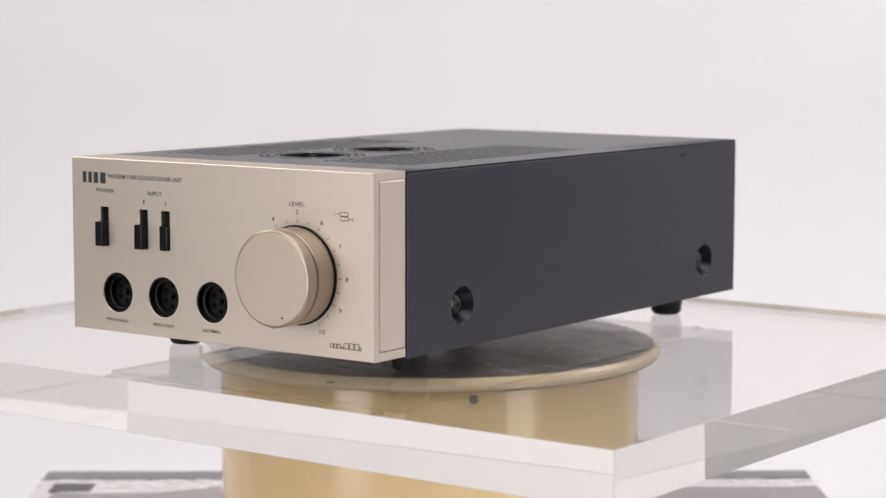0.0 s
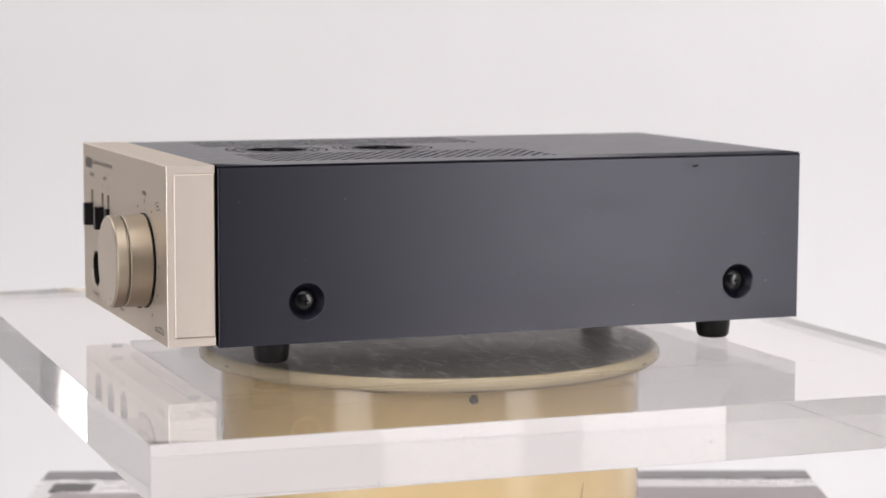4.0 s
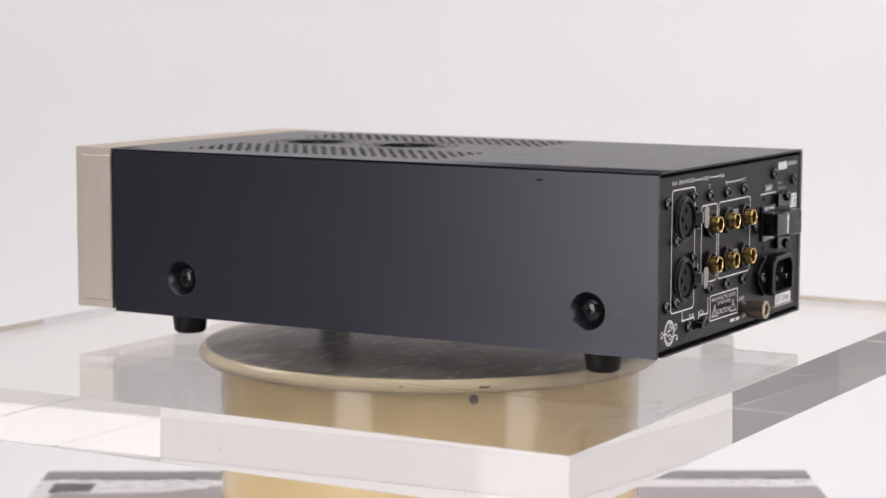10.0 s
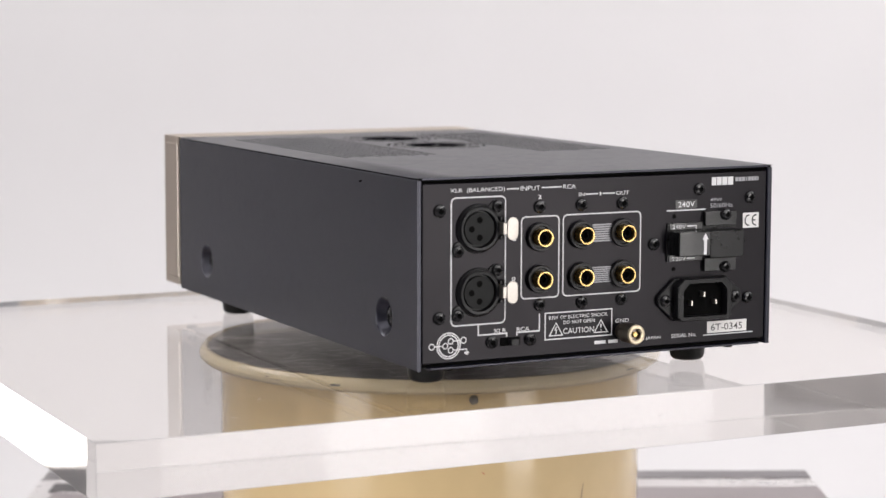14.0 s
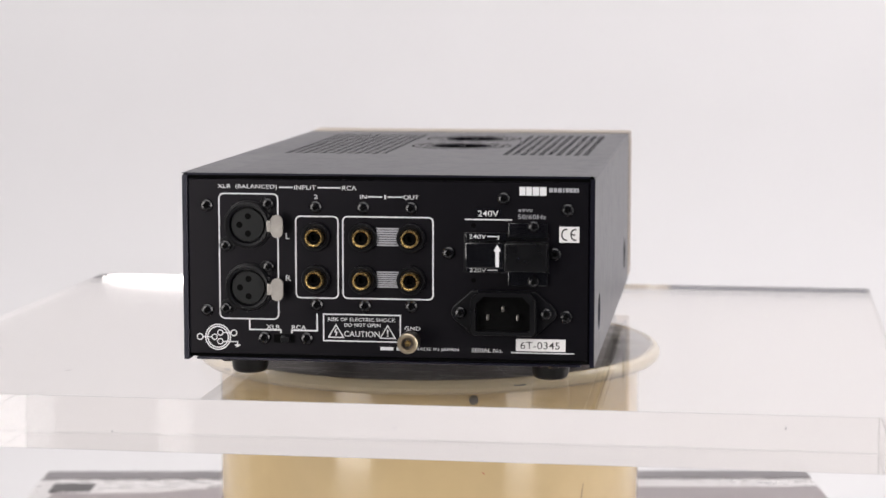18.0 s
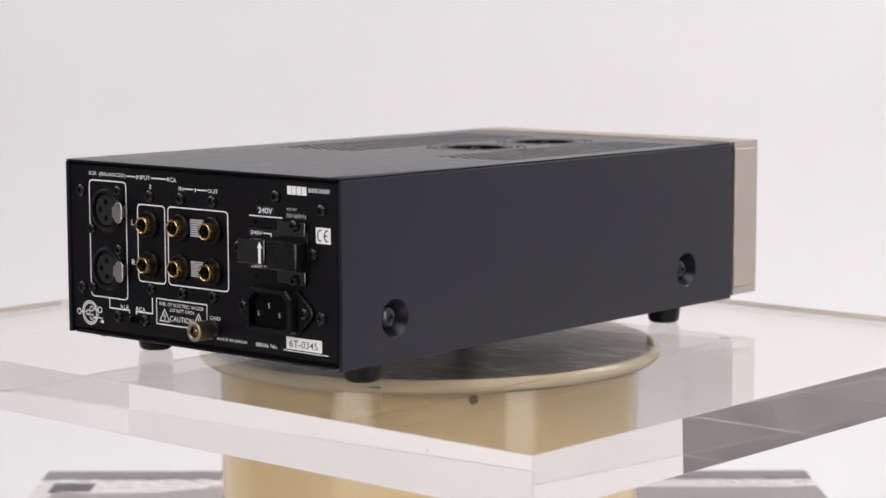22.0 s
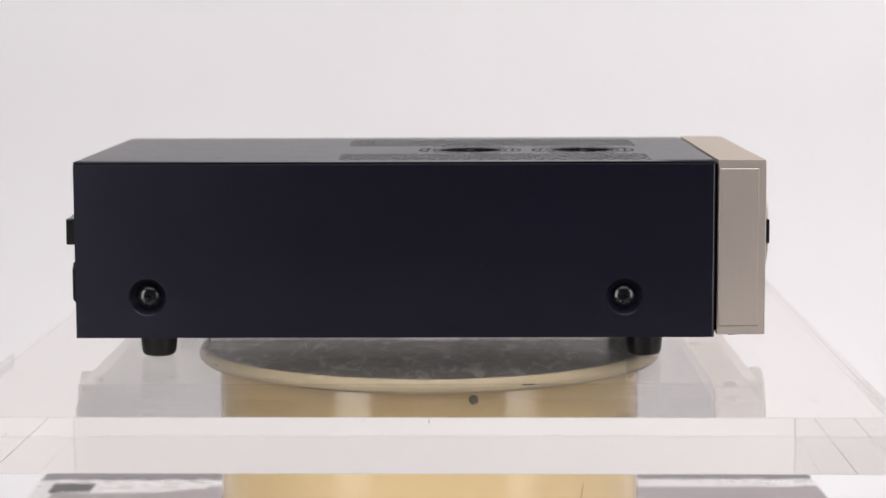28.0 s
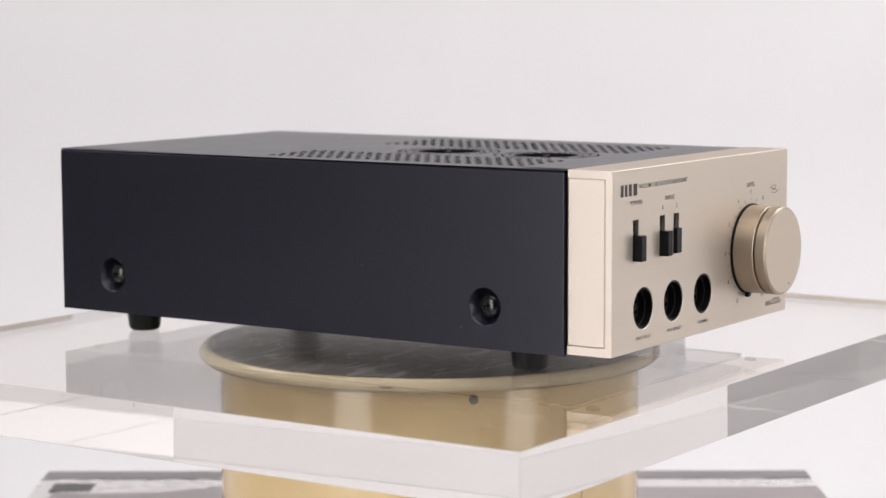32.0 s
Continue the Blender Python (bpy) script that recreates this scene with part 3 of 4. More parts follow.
def front_panel():
    jacks = ((-0.0662, 0.0337), (-0.0348, 0.0337), (-0.0026, 0.0337))
    slots = ((-0.0773, -0.0717), (-0.0502, -0.0447), (-0.0356, -0.0298))
    rings = [(0.0103, 0), (0.0101, 0.0002), (0.0101, 0.011)]
    e = 0.0003
    verts, faces = panel(-PX + e, PX - e, PZ0 + e, PZ1 - e, front_in, [(a, b, 0.0569, 0.0768) for a, b in slots], [(a, b, 0.0112, rings, True) for a, b in jacks], wall=0.004, n=56)
    k = len(verts)
    # chamfered edge, then top, bottom and back
    loop = lambda x, z0, z1, y: [(-x, y, z0), (x, y, z0), (x, y, z1), (-x, y, z1)]
    verts += loop(PX - e, PZ0 + e, PZ1 - e, PYF) + loop(PX, PZ0, PZ1, PYF + e) + loop(PX, PZ0, PZ1, PYB)
    for i in range(4):
        j = (i + 1) % 4
        faces.append((k + i, k + j, k + 4 + j, k + 4 + i))
        if i in (0, 2):
            faces.append((k + 4 + i, k + 4 + j, k + 8 + j, k + 8 + i))
    faces.append((k + 8, k + 9, k + 10, k + 11))
    # ends with a shallow recess for the caps
    for s in (1, -1):
        q = len(verts)
        x, xi = s * PX, s * (PX - 0.0006)
        a, z0, z1, g = PYF + 0.0036, 0.0176, 0.0976, PYB
        verts += [(x, PYF + e, PZ0), (x, g, PZ0), (x, g, z0), (x, a, z0), (x, a, z1), (x, g, z1), (x, g, PZ1), (x, PYF + e, PZ1)]
        verts += [(xi, g, z0), (xi, a, z0), (xi, a, z1), (xi, g, z1)]
        faces += [(q, q + 1, q + 2, q + 3), (q, q + 3, q + 4, q + 7), (q + 4, q + 5, q + 6, q + 7)]
        faces += [(q + 2, q + 3, q + 9, q + 8), (q + 3, q + 4, q + 10, q + 9), (q + 4, q + 5, q + 11, q + 10), (q + 8, q + 9, q + 10, q + 11)]
    fp = part("front_panel", (verts, faces), champagne, amp, "brushed champagne aluminium front panel")
    # faces turned sideways get the dimmed colour
    fp.data.materials.append(champagne_end_dimmed)
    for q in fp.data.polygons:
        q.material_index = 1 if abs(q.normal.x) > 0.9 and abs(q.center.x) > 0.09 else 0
    for s in (1, -1):
        part("end_cap", box(min(s * (PX - 0.0005), s * (PX + 0.0004)), max(s * (PX - 0.0005), s * (PX + 0.0004)), PYF + 0.00362, PYB - 0.0003, 0.0179, 0.0973, 0.0005, 1), champagne_end_dimmed, fp, "flat champagne end plate")
        part("screw", lathe([(0, 0.0121), (0.0026, 0.0121), (0.0033, 0.0126), (0.0033, 0.0140), (0, 0.0140)], lambda a, b, h, s=s: (s * 0.0870 + a, -0.1545 + b, h), 24), black_screw, fp, "dark screw head under the panel")
    part("panel_gap", box(-0.0945, 0.0945, PYB, BYF + 0.001, 0.0155, 0.0992), void, amp, "dark joint behind the front panel")
    # sliding switches
    for (a, b), out in zip(slots, (0.0047, 0.0047, 0.0020)):
        sw = part("slide_switch", box(a, b, PYF + 0.0022, PYF + 0.0036, 0.0569, 0.0768), black_plastic, amp, "black slide switch")
        for i in range(4):
            part("ridge", box(a + 0.0012, b - 0.0012, PYF + 0.0016, PYF + 0.0023, 0.0703 + i * 0.0013, 0.0709 + i * 0.0013), black_plastic, sw)
        part("lever", box(a + 0.0003, b - 0.0003, PYF - out, PYF + 0.0023, 0.0572, 0.0695, 0.0004), black_plastic, sw, "black lever pushed down")
    # headphone sockets
    for a, b in jacks:
        def inn(p, q, h, a=a, b=b):
            return (a + p, PYF + 0.0005 - h, b + q)
        so = part("headphone_socket", lathe([(0.0100, 0.0001), (0.0093, 0.0001), (0.0091, -0.0030), (0.0080, -0.0032), (0.0078, -0.0062), (0, -0.0062), (0, -0.0090), (0.0100, -0.0090), (0.0100, 0.0001)], inn, 40), socket_black, amp, "round black headphone socket")
        for i in range(6):
            w = radians(30 + 60 * i)
            pa, pb = 0.0052 * math.cos(w), 0.0052 * math.sin(w)
            part("contact_hole", lathe([(0.0013, -0.0061), (0.0011, -0.0060), (0, -0.0060)], lambda p, q, h, pa=pa, pb=pb, a=a, b=b: (a + pa + p, PYF + 0.0005 - h, b + pb + q), 12), void, so)
        part("key_post", lathe([(0.0016, -0.0062), (0.0016, -0.0043), (0.0012, -0.0039), (0, -0.0039)], inn, 16), socket_black, so)
    # volume knob
    kx, kz = 0.0519, 0.0512

    def kn(p, q, h):
        return (kx + p, PYF - h, kz + q)
    # body in the shaded colour, the face disc below in the lit one
    knob = part("volume_knob", lathe([(0, 0.0008), (0.0227, 0.0008), (0.0230, 0.0012), (0.0230, 0.0117), (0.0226, 0.0121), (0.0212, 0.0122), (0.0212, 0.0130), (0.0226, 0.0131), (0.0230, 0.0135), (0.0230, 0.0182), (0.0222, 0.0190), (0.0217, 0.0191), (0, 0.0191)], kn, 96), champagne_turned_shaded, amp, "large turned champagne metal volume knob")
    part("face", lathe([(0.0218, 0.01911), (0.0216, 0.0192), (0, 0.0192)], kn, 96), knob_face_lit, knob, "flat champagne knob face")
    # dark ring stands in for the shade round the knob's base
    part("shadow_ring", lathe([(0, 0.00005), (0.0238, 0.00005), (0.0238, 0.0007), (0, 0.0007)], kn, 96), black_plastic, knob, "black ring drawn for the shadow in the gap behind the knob")
    part("pointer_dot", lathe([(0.0006, 0.01923), (0, 0.01926)], lambda p, q, h: (kx + 0.0065 + p, PYF - h, kz - 0.0178 + q), 12), ink_black, knob)
    part("lever_tab", box(kx - 0.0075, kx - 0.0045, PYF - 0.003, PYF - 0.0006, kz - 0.0246, kz - 0.0222, 0.0004), black_plastic, knob)
    # printing
    F, K = front, ink_black
    logo = [(-0.0898, -0.0868), (-0.0858, -0.0830), (-0.0820, -0.0786), (-0.0774, -0.0733)]
    for a, b in logo:
        part("maker_mark", strip([(a + 0.0002, 0.0913), (b - 0.0002, 0.0913)], 0.0056, F), K, fp)
    lettering("VACUUM TUBE OUTPUT DRIVER UNIT", -0.0719, -0.0213, 0.0914, 0.0936, F, K, fp)
    lettering("POWER", -0.0799, -0.0681, 0.0840, 0.0861, F, K, fp)
    lettering("INPUT", -0.0444, -0.0350, 0.0840, 0.0861, F, K, fp)
    lettering("1", -0.0476, -0.0468, 0.0796, 0.0816, F, K, fp)
    lettering("2", -0.0333, -0.0318, 0.0796, 0.0816, F, K, fp)
    lettering("PRO ONLY", -0.0736, -0.0590, 0.0188, 0.0205, F, K, fp)
    lettering("PRO ONLY", -0.0417, -0.0273, 0.0188, 0.0205, F, K, fp)
    lettering("NORMAL", -0.0087, 0.0032, 0.0188, 0.0205, F, K, fp)
    lettering("LEVEL", 0.0470, 0.0566, 0.0838, 0.0859, F, K, fp)
    for i in range(11):
        w = radians(-150 + 30 * i)
        a, b = kx + 0.0298 * math.sin(w), kz + 0.0298 * math.cos(w)
        wide = 0.0016 if i == 10 else 0.0005 if i == 1 else 0.0008
        lettering(str(i), a - wide, a + wide, b - 0.0011, b + 0.0011, F, K, fp)
    for i in range(21):
        w = radians(-150 + 15 * i)
        r1 = 0.0266
        part("scale_mark", strip([(kx + 0.0250 * math.sin(w), kz + 0.0250 * math.cos(w)), (kx + r1 * math.sin(w), kz + r1 * math.cos(w))], 0.00035, F), K, fp)
    for b in (0.0795, 0.0816):
        part("control_symbol", strip(rounded(0.0778, 0.0826, b - 0.0009, b + 0.0009, 0.0003, 2), 0.0003, F, closed=True), K, fp)
    part("control_symbol", strip([(0.0757, 0.0816), (0.0778, 0.0816)], 0.0003, F), K, fp)
    part("control_symbol", strip([(0.0826, 0.0795), (0.0845, 0.0795)], 0.0003, F), K, fp)
    lettering("L", 0.0746, 0.0755, 0.0809, 0.0823, F, K, fp)
    lettering("R", 0.0848, 0.0858, 0.0788, 0.0802, F, K, fp)
    for a, b, hh in ((0.0717, 0.0735, 0.0018), (0.0738, 0.0755, 0.0018), (0.0758, 0.0778, 0.0018), (0.0783, 0.0795, 0.0005), (0.0799, 0.0826, 0.0027), (0.0830, 0.0857, 0.0027), (0.0861, 0.0886, 0.0027), (0.0890, 0.0899, 0.0016)):
        part("model_mark", strip(rounded(a, b, 0.0187, 0.0187 + hh, 0.0003, 2), 0.00035, F, closed=True), K, fp)


front_panel()


def feet():
    for x, y in ((0.0740, -0.1115), (-0.0740, -0.1115), (0.0740, 0.1380), (-0.0740, 0.1380)):
        part("foot", lathe([(0, 0.0), (0.0060, 0.0), (0.0074, 0.0004), (0.0083, 0.0013), (0.0088, 0.0028), (0.0098, 0.0124), (0, 0.0124)], lambda a, b, h, x=x, y=y: (x + a, y + b, h), 40), rubber, amp, "short tapered black rubber foot")


feet()


def pan_screw(a, b, parent, r=0.0031, h0=0.0):
    """Black pan-head screw with a cross recess on the rear panel."""
    bm = lathe([(r, h0), (r, h0 + 0.0006), (r * 0.93, h0 + 0.0012), (r * 0.7, h0 + 0.0018), (r * 0.40, h0 + 0.0020), (r * 0.26, h0 + 0.0012), (0, h0 + 0.0009)], lambda p, q, h: rear(a + p, b + q, h), 20)
    part("screw", bm, black_screw, parent)
    for k in (0, 1):
        e1, e2 = (r * 0.5, r * 0.09) if k == 0 else (r * 0.09, r * 0.5)
        part("cross_slot", prism([(a - e1, b - e2), (a + e1, b - e2), (a + e1, b + e2), (a - e1, b + e2)], rear, h0 + 0.0014, h0 + 0.00202), void, parent)


def rear_panel():
    W = ink_white
    rp = part("rear_panel", box(-0.0945, 0.0945, REAR - 0.0012, REAR, BZ0 + 0.0026, BZ1 - 0.0028, 0.0004, 1), rear_paint, amp, "black painted steel rear panel with white printing")
    part("rear_gap", box(-0.0949, 0.0949, REAR - 0.0030, REAR - 0.0016, BZ0 + 0.0010, BZ1 - 0.0006), void, amp, "dark joint round the rear panel")
    for a, b in ((-0.0856, 0.0854), (-0.0334, 0.0853), (-0.0109, 0.0853), (0.0117, 0.0853), (0.0550, 0.0903), (0.0847, 0.0853), (-0.0858, 0.0358), (-0.0331, 0.0391), (-0.0103, 0.0389), (0.0118, 0.0391), (0.0294, 0.0646), (0.0789, 0.0648), (0.0842, 0.0356), (-0.0585, 0.0230), (-0.0381, 0.0230)):
        pan_screw(a, b, rp)
    # balanced sockets
    for b in (0.0765, 0.0468):
        a = -0.0657
        x = part("balanced_socket", lathe([(0.0116, 0), (0.0114, 0.0010), (0.0106, 0.0013), (0.0104, 0.0022), (0.0099, 0.0025), (0.0088, 0.0024), (0.0084, 0.0001), (0, 0.0001)], lambda p, q, h: rear(a + p, b + q, h), 48), black_plastic, amp, "round black three-hole balanced socket")
        part("insert", lathe([(0, 0.0014), (0.0076, 0.0014), (0.0079, 0.0011), (0.0079, 0.0003), (0, 0.0003)], lambda p, q, h: rear(a + p, b + q, h), 36), socket_grey, x)
        for da, db in ((-0.0040, 0.0), (0.0001, 0.0041), (0.0001, -0.0041)):
            part("contact_hole", lathe([(0.0015, 0.00146), (0, 0.0015)], lambda p, q, h: rear(a + da + p, b + db + q, h), 14), void, x)
        part("latch", prism(rounded(a + 0.0119, a + 0.0178, b - 0.0055, b + 0.0053, 0.0028, 6), rear, 0.0056, 0.0064, 0.0003), latch_steel, x, "bright steel release latch")
        part("latch_stem", box(-(a + 0.0132), -(a + 0.0100), REAR, REAR + 0.0060, b - 0.0028, b + 0.0026, 0.0003), latch_steel, x)
        for q in (b - 0.0044, b + 0.0044):
            part("latch_guide", box(-(a + 0.0112), -(a + 0.0098), REAR, REAR + 0.0034, q - 0.0009, q + 0.0009, 0.0003), black_plastic, x)
        for da, db in ((0.0097, 0.0101), (-0.0109, -0.0101)):
            part("ear", prism(circle(a + da * 0.90, b + db * 0.90, 0.0036, 28), rear, 0, 0.0007, 0.0002), black_plastic, x)
            pan_screw(a + da, b + db, x, 0.0028, 0.0008)
    # phono jacks
    for b in (0.0712, 0.0513):
        for a in (-0.0335, -0.0111, 0.0117):
            j = part("phono_jack", lathe([(0.0041, 0), (0.0041, 0.0054), (0.0042, 0.0056), (0.0042, 0.0062), (0.0040, 0.0066), (0.0036, 0.0066), (0.0033, 0.0063), (0.0032, 0.0015), (0, 0.0015)], lambda p, q, h: rear(a + p, b + q, h), 32), gold, amp, "gold plated phono jack")
            part("washer", lathe([(0, 0.0002), (0.0067, 0.0002), (0.0067, 0.0020), (0.0064, 0.0024), (0.0054, 0.0024), (0.0050, 0.0014), (0, 0.0014)], lambda p, q, h: rear(a + p, b + q, h), 32), black_plastic, j)
            part("insulator", lathe([(0.0031, 0.0042), (0.0016, 0.0042), (0.0014, 0.0024), (0, 0.0024)], lambda p, q, h: rear(a + p, b + q, h), 24), void, j)
    for b0, b1 in ((0.0672, 0.0760), (0.0476, 0.0555)):
        for i in range(8):
            q = b0 + (i + 0.5) * (b1 - b0) / 8
            part("stripe", strip([(-0.0046, q), (0.0058, q)], (b1 - b0) / 8 * 0.72, rear), grey_label, rp)
    # voltage selector
    vs = part("voltage_selector", box(-0.0762, -0.0366, REAR, REAR + 0.0010, 0.0556, 0.0744, 0.0003), selector_dark, amp, "black plug-in mains voltage selector")
    for b0, b1 in ((0.0709, 0.0743), (0.0557, 0.0588)):
        part("window", box(-0.0566, -0.0376, REAR + 0.0008, REAR + 0.0014, b0, b1, 0.0002), selector_gloss, vs, "glossy strip that shows the voltage")
    part("plug", box(-0.0760, -0.0562, REAR + 0.0008, REAR + 0.0088, 0.0572, 0.0705, 0.0006), selector_dark, vs)
    part("plug_face", box(-0.0560, -0.0382, REAR + 0.0008, REAR + 0.0094, 0.0588, 0.0706, 0.0005), selector_gloss, vs, "glossy dark grey plug face")
    for b0, b1 in ((0.0724, 0.0793), (0.0500, 0.0566)):
        part("bracket", box(-0.0757, -0.0574, REAR + 0.0001, REAR + 0.0024, b0, b1, 0.0003), selector_gloss, vs)
    for b in (0.0776, 0.0519):
        pan_screw(0.0692, b, vs, 0.0028, 0.0024)
        part("rivet_hole", lathe([(0.0011, 0.0002), (0, 0.0003)], lambda p, q, h: rear(0.0410 + p, b + q, h), 14), void, vs)
    part("arrow", (lambda w: ([w(0.0522, 0.0595), w(0.0539, 0.0595), w(0.0539, 0.0667), w(0.0549, 0.0667), w(0.05305, 0.0698), w(0.0512, 0.0667), w(0.0522, 0.0667)], [(0, 1, 2, 3, 4, 5, 6)]))(lambda a, b: rear(a, b, 0.0095)), W, vs)
    lettering("240V", 0.0391, 0.0470, 0.0716, 0.0736, lambda a, b, h: rear(a, b, h + 0.0014), W, vs)
    part("index_line", strip([(0.0475, 0.0727), (0.0528, 0.0727), (0.0528, 0.0712)], 0.0006, lambda a, b, h: rear(a, b, h + 0.0014)), W, vs)
    lettering("220V", 0.0392, 0.0471, 0.0560, 0.0579, lambda a, b, h: rear(a, b, h + 0.0014), W, vs)
    part("index_line", strip([(0.0476, 0.0570), (0.0522, 0.0570)], 0.0006, lambda a, b, h: rear(a, b, h + 0.0014)), W, vs)
    # mains inlet: flange with two pointed ears, chamfered shroud and pins
    a, b = 0.0553, 0.0370
    ears = [(a + 0.0200 + 0.0045 * math.cos(radians(w)), b + 0.0045 * math.sin(radians(w))) for w in range(-55, 56, 11)]
    ears += [(a + 0.0150, b + 0.0104), (a - 0.0150, b + 0.0104)]
    ears += [(a - 0.0200 + 0.0045 * math.cos(radians(w)), b + 0.0045 * math.sin(radians(w))) for w in range(125, 236, 11)]
    ears += [(a - 0.0150, b - 0.0104), (a + 0.0150, b - 0.0104)]
    inlet = part("mains_inlet", prism(ears, rear, 0, 0.0022, 0.0006), black_plastic, amp, "black three-pin mains inlet")
    outer = [(a - 0.0153, b - 0.0084), (a - 0.0137, b - 0.0100), (a + 0.0137, b - 0.0100), (a + 0.0153, b - 0.0084), (a + 0.0153, b + 0.0068), (a + 0.0116, b + 0.0104), (a - 0.0116, b + 0.0104), (a - 0.0153, b + 0.0068)]
    inner = [(a - 0.0126, b - 0.0074), (a - 0.0118, b - 0.0082), (a + 0.0118, b - 0.0082), (a + 0.0126, b - 0.0074), (a + 0.0126, b + 0.0046), (a + 0.0092, b + 0.0082), (a - 0.0092, b + 0.0082), (a - 0.0126, b + 0.0046)]
    lip = [(a + (p - a) * 0.965, b + (q - b) * 0.965) for p, q in outer]
    vv = [rear(*q, 0.0015) for q in outer] + [rear(*q, 0.0064) for q in outer] + [rear(*q, 0.0070) for q in lip] + [rear(*q, 0.0070) for q in inner] + [rear(*q, -0.0010) for q in inner]
    ff = [(r * 8 + i, r * 8 + (i + 1) % 8, r * 8 + 8 + (i + 1) % 8, r * 8 + 8 + i) for r in range(4) for i in range(8)] + [tuple(range(32, 40))]
    part("shroud", (vv, ff), black_plastic, inlet)
    part("well", prism([(a + (p - a) * 0.98, b + (q - b) * 0.98) for p, q in inner], rear, 0.0023, 0.0026), void, inlet)
    for da, db in ((0.0, 0.0024), (-0.0071, -0.0016), (0.0068, -0.0016)):
        part("pin", prism([(a + da - 0.0005, b + db - 0.0012), (a + da + 0.0005, b + db - 0.0012), (a + da + 0.0005, b + db + 0.0012), (a + da - 0.0005, b + db + 0.0012)], rear, 0.0024, 0.0060, 0.0001), steel, inlet, "bright metal pin")
    for da in (-0.0202, 0.0198):
        pan_screw(a + da, b, inlet, 0.0029, 0.0022)
    # earth post
    post = part("earth_post", lathe([(0.0036, 0), (0.0036, 0.0012), (0.0024, 0.0016), (0.0024, 0.0040), (0.0046, 0.0042), (0.0048, 0.0046), (0.0048, 0.0132), (0.0046, 0.0136), (0.0026, 0.0136), (0.0024, 0.0118), (0, 0.0118)], lambda p, q, h: rear(0.0119 + p, 0.0236 + q, h), 36), dull_nickel, amp, "knurled metal earth post")
    part("post_screw", lathe([(0.0014, 0.0110), (0.0014, 0.0128), (0.0010, 0.0132), (0, 0.0132)], lambda p, q, h: rear(0.0119 + p, 0.0236 + q, h), 20), gold, post)
    part("end_ring", lathe([(0.0047, 0.0130), (0.00475, 0.0138), (0.0042, 0.0142), (0.0032, 0.0142), (0.0029, 0.0138), (0.0028, 0.0130)], lambda p, q, h: rear(0.0119 + p, 0.0236 + q, h), 36), post_gold, post, "pale gold end ring")
    # input switch
    sw = part("input_switch", box(0.0437, 0.0538, REAR, REAR + 0.0006, 0.0208, 0.0246), void, amp, "small black slide switch")
    part("lever", box(0.0460, 0.0500, REAR + 0.0004, REAR + 0.0040, 0.0212, 0.0242, 0.0003), black_plastic, sw)
    # white printing
    T = lambda s, a0, a1, b0, b1, m=W: lettering(s, a0, a1, b0, b1, rear, m, rp)
    L = lambda pts, w=0.0006: part("printed_line", strip(pts, w, rear), W, rp)
    B = lambda a0, a1, b0, b1, r: part("printed_box", strip(rounded(a0, a1, b0, b1, r), 0.00065, rear, closed=True), W, rp)
    T("XLR  (BALANCED)", -0.0803, -0.0518, 0.0930, 0.0955)
    L([(-0.0508, 0.0943), (-0.0444, 0.0943)])
    T("INPUT", -0.0436, -0.0332, 0.0932, 0.0953)
    L([(-0.0324, 0.0943), (-0.0216, 0.0943)])
    T("RCA", -0.0208, -0.0140, 0.0932, 0.0953)
    T("2", -0.0342, -0.0324, 0.0891, 0.0910)
    T("IN", -0.0123, -0.0091, 0.0893, 0.0912)
    L([(-0.0086, 0.0903), (-0.0019, 0.0903)])
    T("1", -0.0009, -0.0001, 0.0893, 0.0912)
    L([(0.0007, 0.0903), (0.0076, 0.0903)])
    T("OUT", 0.0081, 0.0154, 0.0893, 0.0912)
    B(-0.0797, -0.0515, 0.0318, 0.0911, 0.0024)
    B(-0.0430, -0.0229, 0.0423, 0.0808, 0.0022)
    B(-0.0206, 0.0220, 0.0424, 0.0809, 0.0022)
    T("L", -0.0478, -0.0458, 0.0700, 0.0728)
    T("R", -0.0479, -0.0454, 0.0501, 0.0529)
    L([(-0.0655, 0.0319), (-0.0655, 0.0267), (-0.0505, 0.0267), (-0.0505, 0.0252)], 0.0007)
    L([(-0.0331, 0.0348), (-0.0331, 0.0267), (-0.0452, 0.0267), (-0.0452, 0.0252)], 0.0007)
    T("XLR", -0.0575, -0.0508, 0.0271, 0.0291)
    T("RCA", -0.0452, -0.0384, 0.0271, 0.0291)
    # plug diagram
    for r in (0.0060, 0.0050):
        part("printed_ring", strip(circle(-0.0809, 0.0228, r), 0.0006, rear, closed=True), W, rp)
    for a, b, r in ((-0.0826, 0.0228, 0.0013), (-0.0798, 0.0249, 0.0013), (-0.0798, 0.0207, 0.0013), (-0.0896, 0.0228, 0.0014), (-0.0732, 0.0249, 0.0014)):
        part("printed_ring", strip(circle(a, b, r, 14), 0.0005, rear, closed=True), W, rp)
    L([(-0.0882, 0.0228), (-0.0839, 0.0228)], 0.0005)
    L([(-0.0785, 0.0249), (-0.0746, 0.0249)], 0.0005)
    L([(-0.0785, 0.0207), (-0.0715, 0.0207), (-0.0715, 0.0193)], 0.0005)
    L([(-0.0728, 0.0191), (-0.0702, 0.0191)], 0.0007)
    L([(-0.0722, 0.0184), (-0.0708, 0.0184)], 0.0005)
    # warning box
    part("printed_box", strip([(-0.0300, 0.0221), (0.0065, 0.0221), (0.0065, 0.0347), (-0.0300, 0.0347)], 0.0006, rear, closed=True), W, rp)
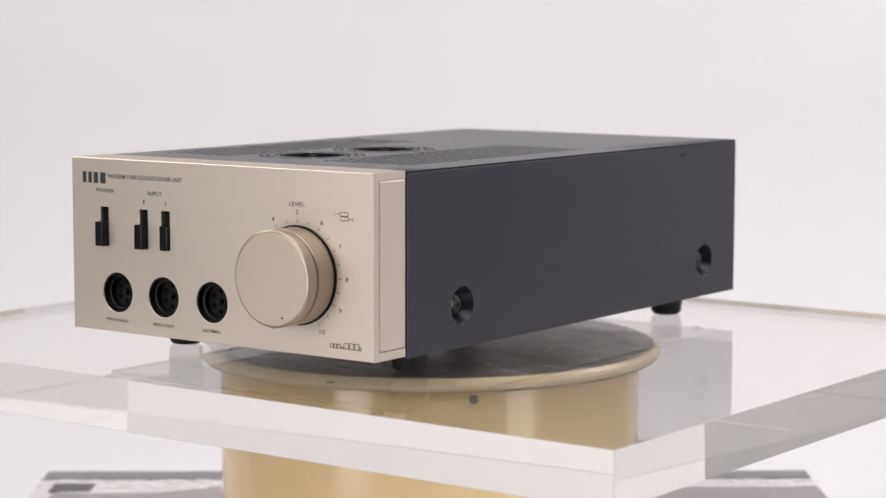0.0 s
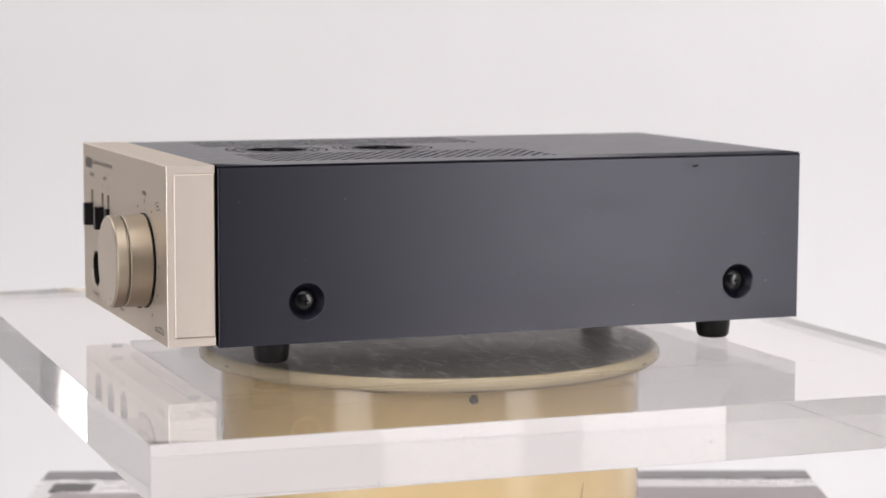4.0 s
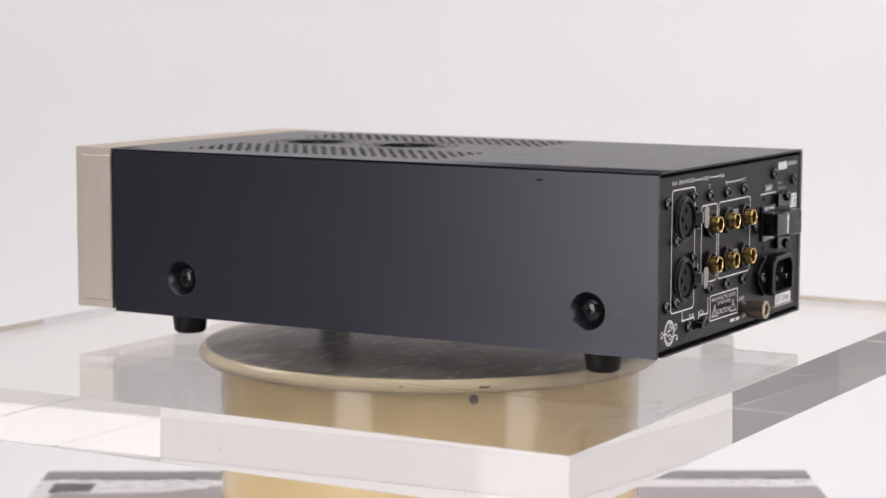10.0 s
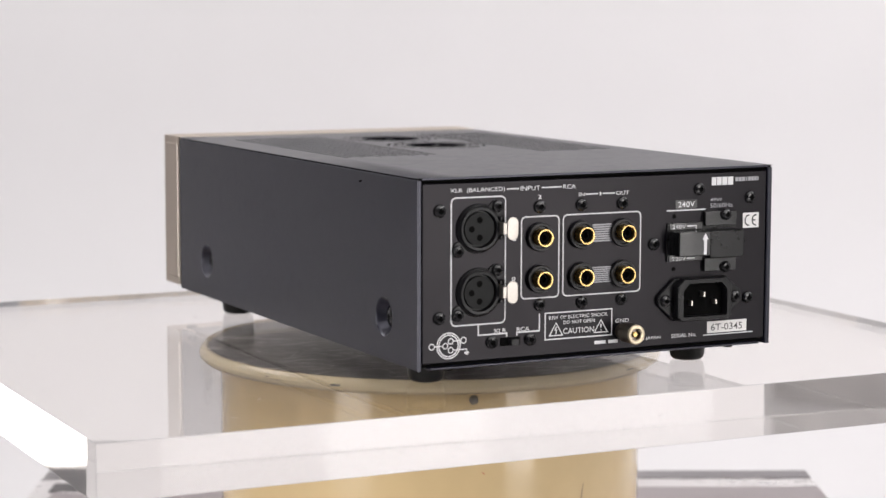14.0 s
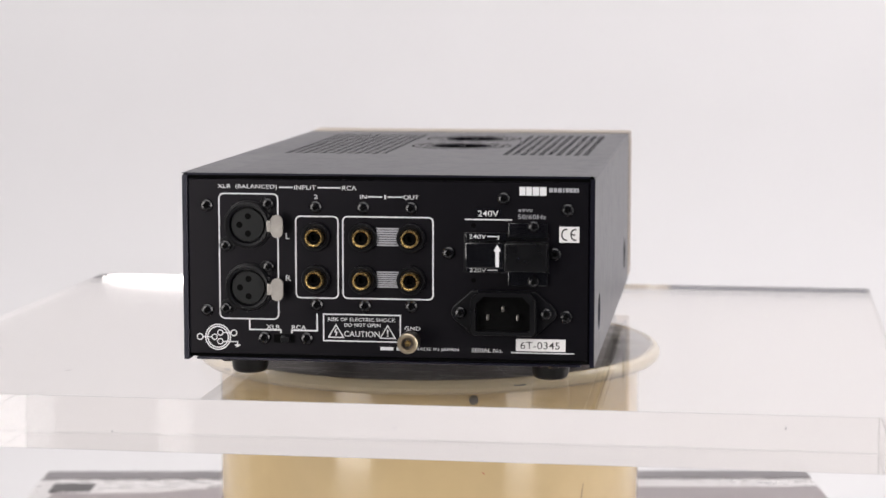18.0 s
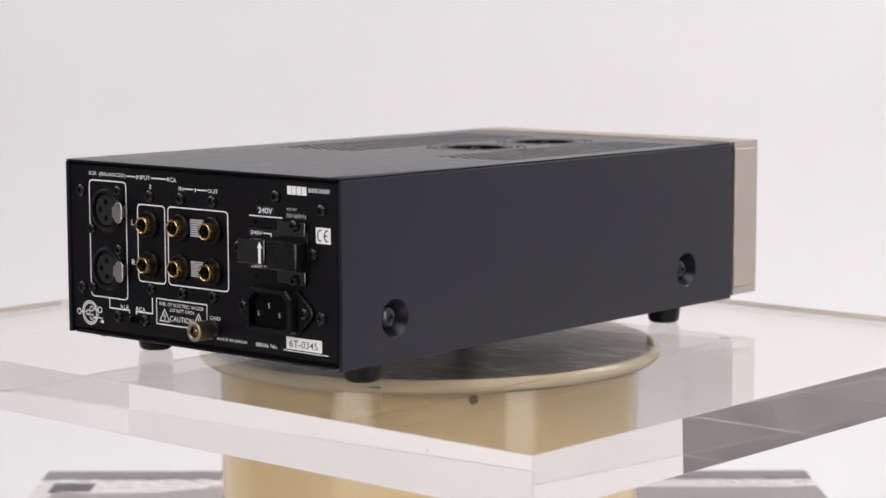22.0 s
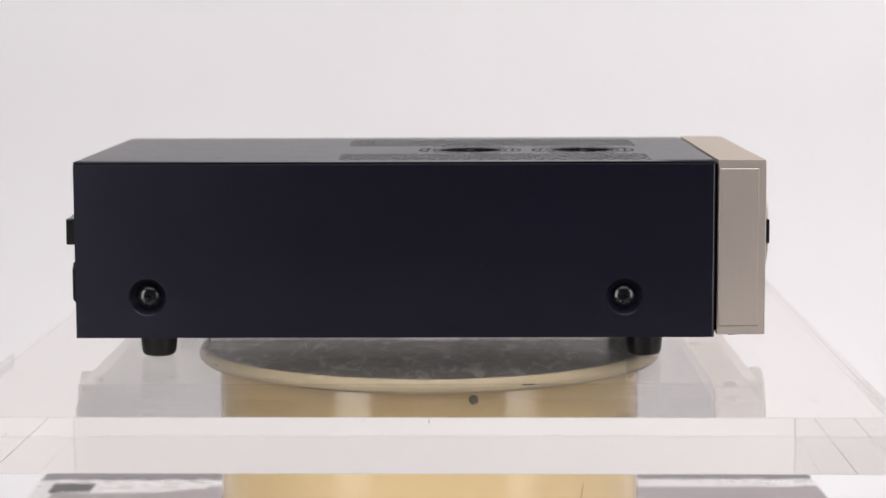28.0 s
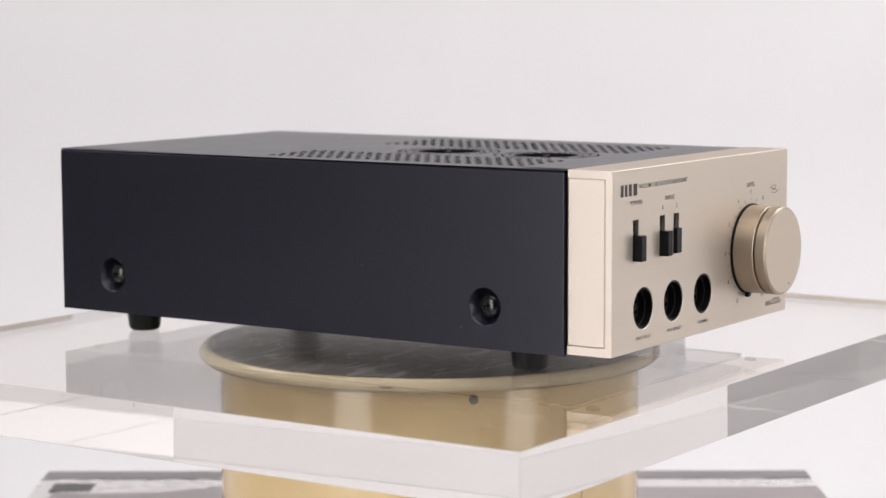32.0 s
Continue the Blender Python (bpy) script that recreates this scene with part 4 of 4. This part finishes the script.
    T("RISK OF ELECTRIC SHOCK", -0.0279, 0.0042, 0.0315, 0.0332)
    T("DO NOT OPEN", -0.0201, -0.0029, 0.0289, 0.0306)
    T("CAUTION", -0.0202, -0.0033, 0.0242, 0.0269)
    for a in (-0.0241, 0.0005):
        part("printed_triangle", strip([(a - 0.0036, 0.0238), (a + 0.0036, 0.0238), (a, 0.0297)], 0.0005, rear, closed=True), W, rp)
    L([(-0.0239, 0.0280), (-0.0246, 0.0263), (-0.0237, 0.0263), (-0.0242, 0.0245)], 0.0005)
    T("!", 0.0001, 0.0009, 0.0245, 0.0279)
    T("GND", 0.0085, 0.0160, 0.0277, 0.0296)
    L([(-0.0030, 0.0189), (0.0032, 0.0189)], 0.0016)
    L([(0.0047, 0.0189), (0.0100, 0.0189)], 0.0016)
    T("MADE IN JAPAN", 0.0134, 0.0341, 0.0179, 0.0198)
    T("SERIAL No.", 0.0403, 0.0547, 0.0181, 0.0200)
    L([(0.0586, 0.0183), (0.0880, 0.0183)], 0.0005)
    part("serial_label", prism([(0.0609, 0.0191), (0.0840, 0.0191), (0.0840, 0.0249), (0.0609, 0.0249)], rear, 0.0001, 0.0003), sticker, rp, "small white paper serial label")
    lettering("6T-0345", 0.0630, 0.0814, 0.0202, 0.0236, rear, ink_black, rp, h=0.00036)
    # maker's mark, rating and conformity label
    for a, b in ((0.0623, 0.0650), (0.0653, 0.0680), (0.0684, 0.0714), (0.0717, 0.0748)):
        part("maker_mark", strip([(a, 0.0938), (b, 0.0938)], 0.0040, rear), W, rp)
    for a, b in ((0.0760, 0.0778), (0.0781, 0.0797), (0.0800, 0.0819), (0.0824, 0.0831), (0.0836, 0.0851), (0.0854, 0.0869), (0.0872, 0.0886), (0.0889, 0.0897)):
        part("model_mark", strip([(a, 0.0944), (b, 0.0944)], 0.0020, rear), grey_label, rp)
    T("49W", 0.0616, 0.0686, 0.0840, 0.0856, grey_label)
    T("50/60Hz", 0.0616, 0.0747, 0.0809, 0.0830, grey_label)
    part("voltage_sticker", prism(rounded(0.0416, 0.0540, 0.0811, 0.0854, 0.0004, 2), rear, 0.0001, 0.0002), selector_gloss, rp, "clear glossy sticker over the voltage")
    lettering("240V", 0.0430, 0.0526, 0.0819, 0.0846, rear, W, rp, h=0.0003)
    L([(0.0368, 0.0804), (0.0589, 0.0804)], 0.0006)
    part("conformity_label", prism([(0.0808, 0.0702), (0.0901, 0.0702), (0.0901, 0.0776), (0.0808, 0.0776)], rear, 0.0001, 0.0003), sticker, rp, "small white square label")
    for a in (0.0840, 0.0882):
        part("mark_arc", strip([(a + 0.0020 * math.cos(radians(w)), 0.0739 + 0.0025 * math.sin(radians(w))) for w in range(75, 286, 15)], 0.0007, rear, 0.0004), ink_black, rp)
    part("mark_bar", strip([(0.0864, 0.0739), (0.0882, 0.0739)], 0.0007, rear, 0.0004), ink_black, rp)


rear_panel()


# ---- what turns ----
TURN = [(0.0, -37.03), (2.0, -53.46), (4.0, -70.04), (6.0, -86.83), (8.0, -103.71), (10.0, -120.45), (12.0, -137.23), (14.0, -154.58), (16.0, -171.93), (18.0, -188.7), (20.0, -205.42), (22.0, -221.98), (24.0, -238.44), (26.0, -255.13), (28.0, -271.66), (30.0, -288.11), (32.0, -304.36)]


def motions():
    """The disc, the slab and the amplifier turn together about the upright axis."""
    tilt = pose(0, 0, 0, -0.2, -0.03, 0)
    for ob, local in ((disc, Matrix.Identity(4)), (acrylic_slab, Matrix.Identity(4)), (amp, pose(-0.0043, 0, 0.0002, 0, 0, 0.696))):
        walk(ob, [(t, pose(0, 0, TOP) @ pose(0, 0, 0, 0, 0, a) @ tilt @ local) for t, a in TURN])


motions()
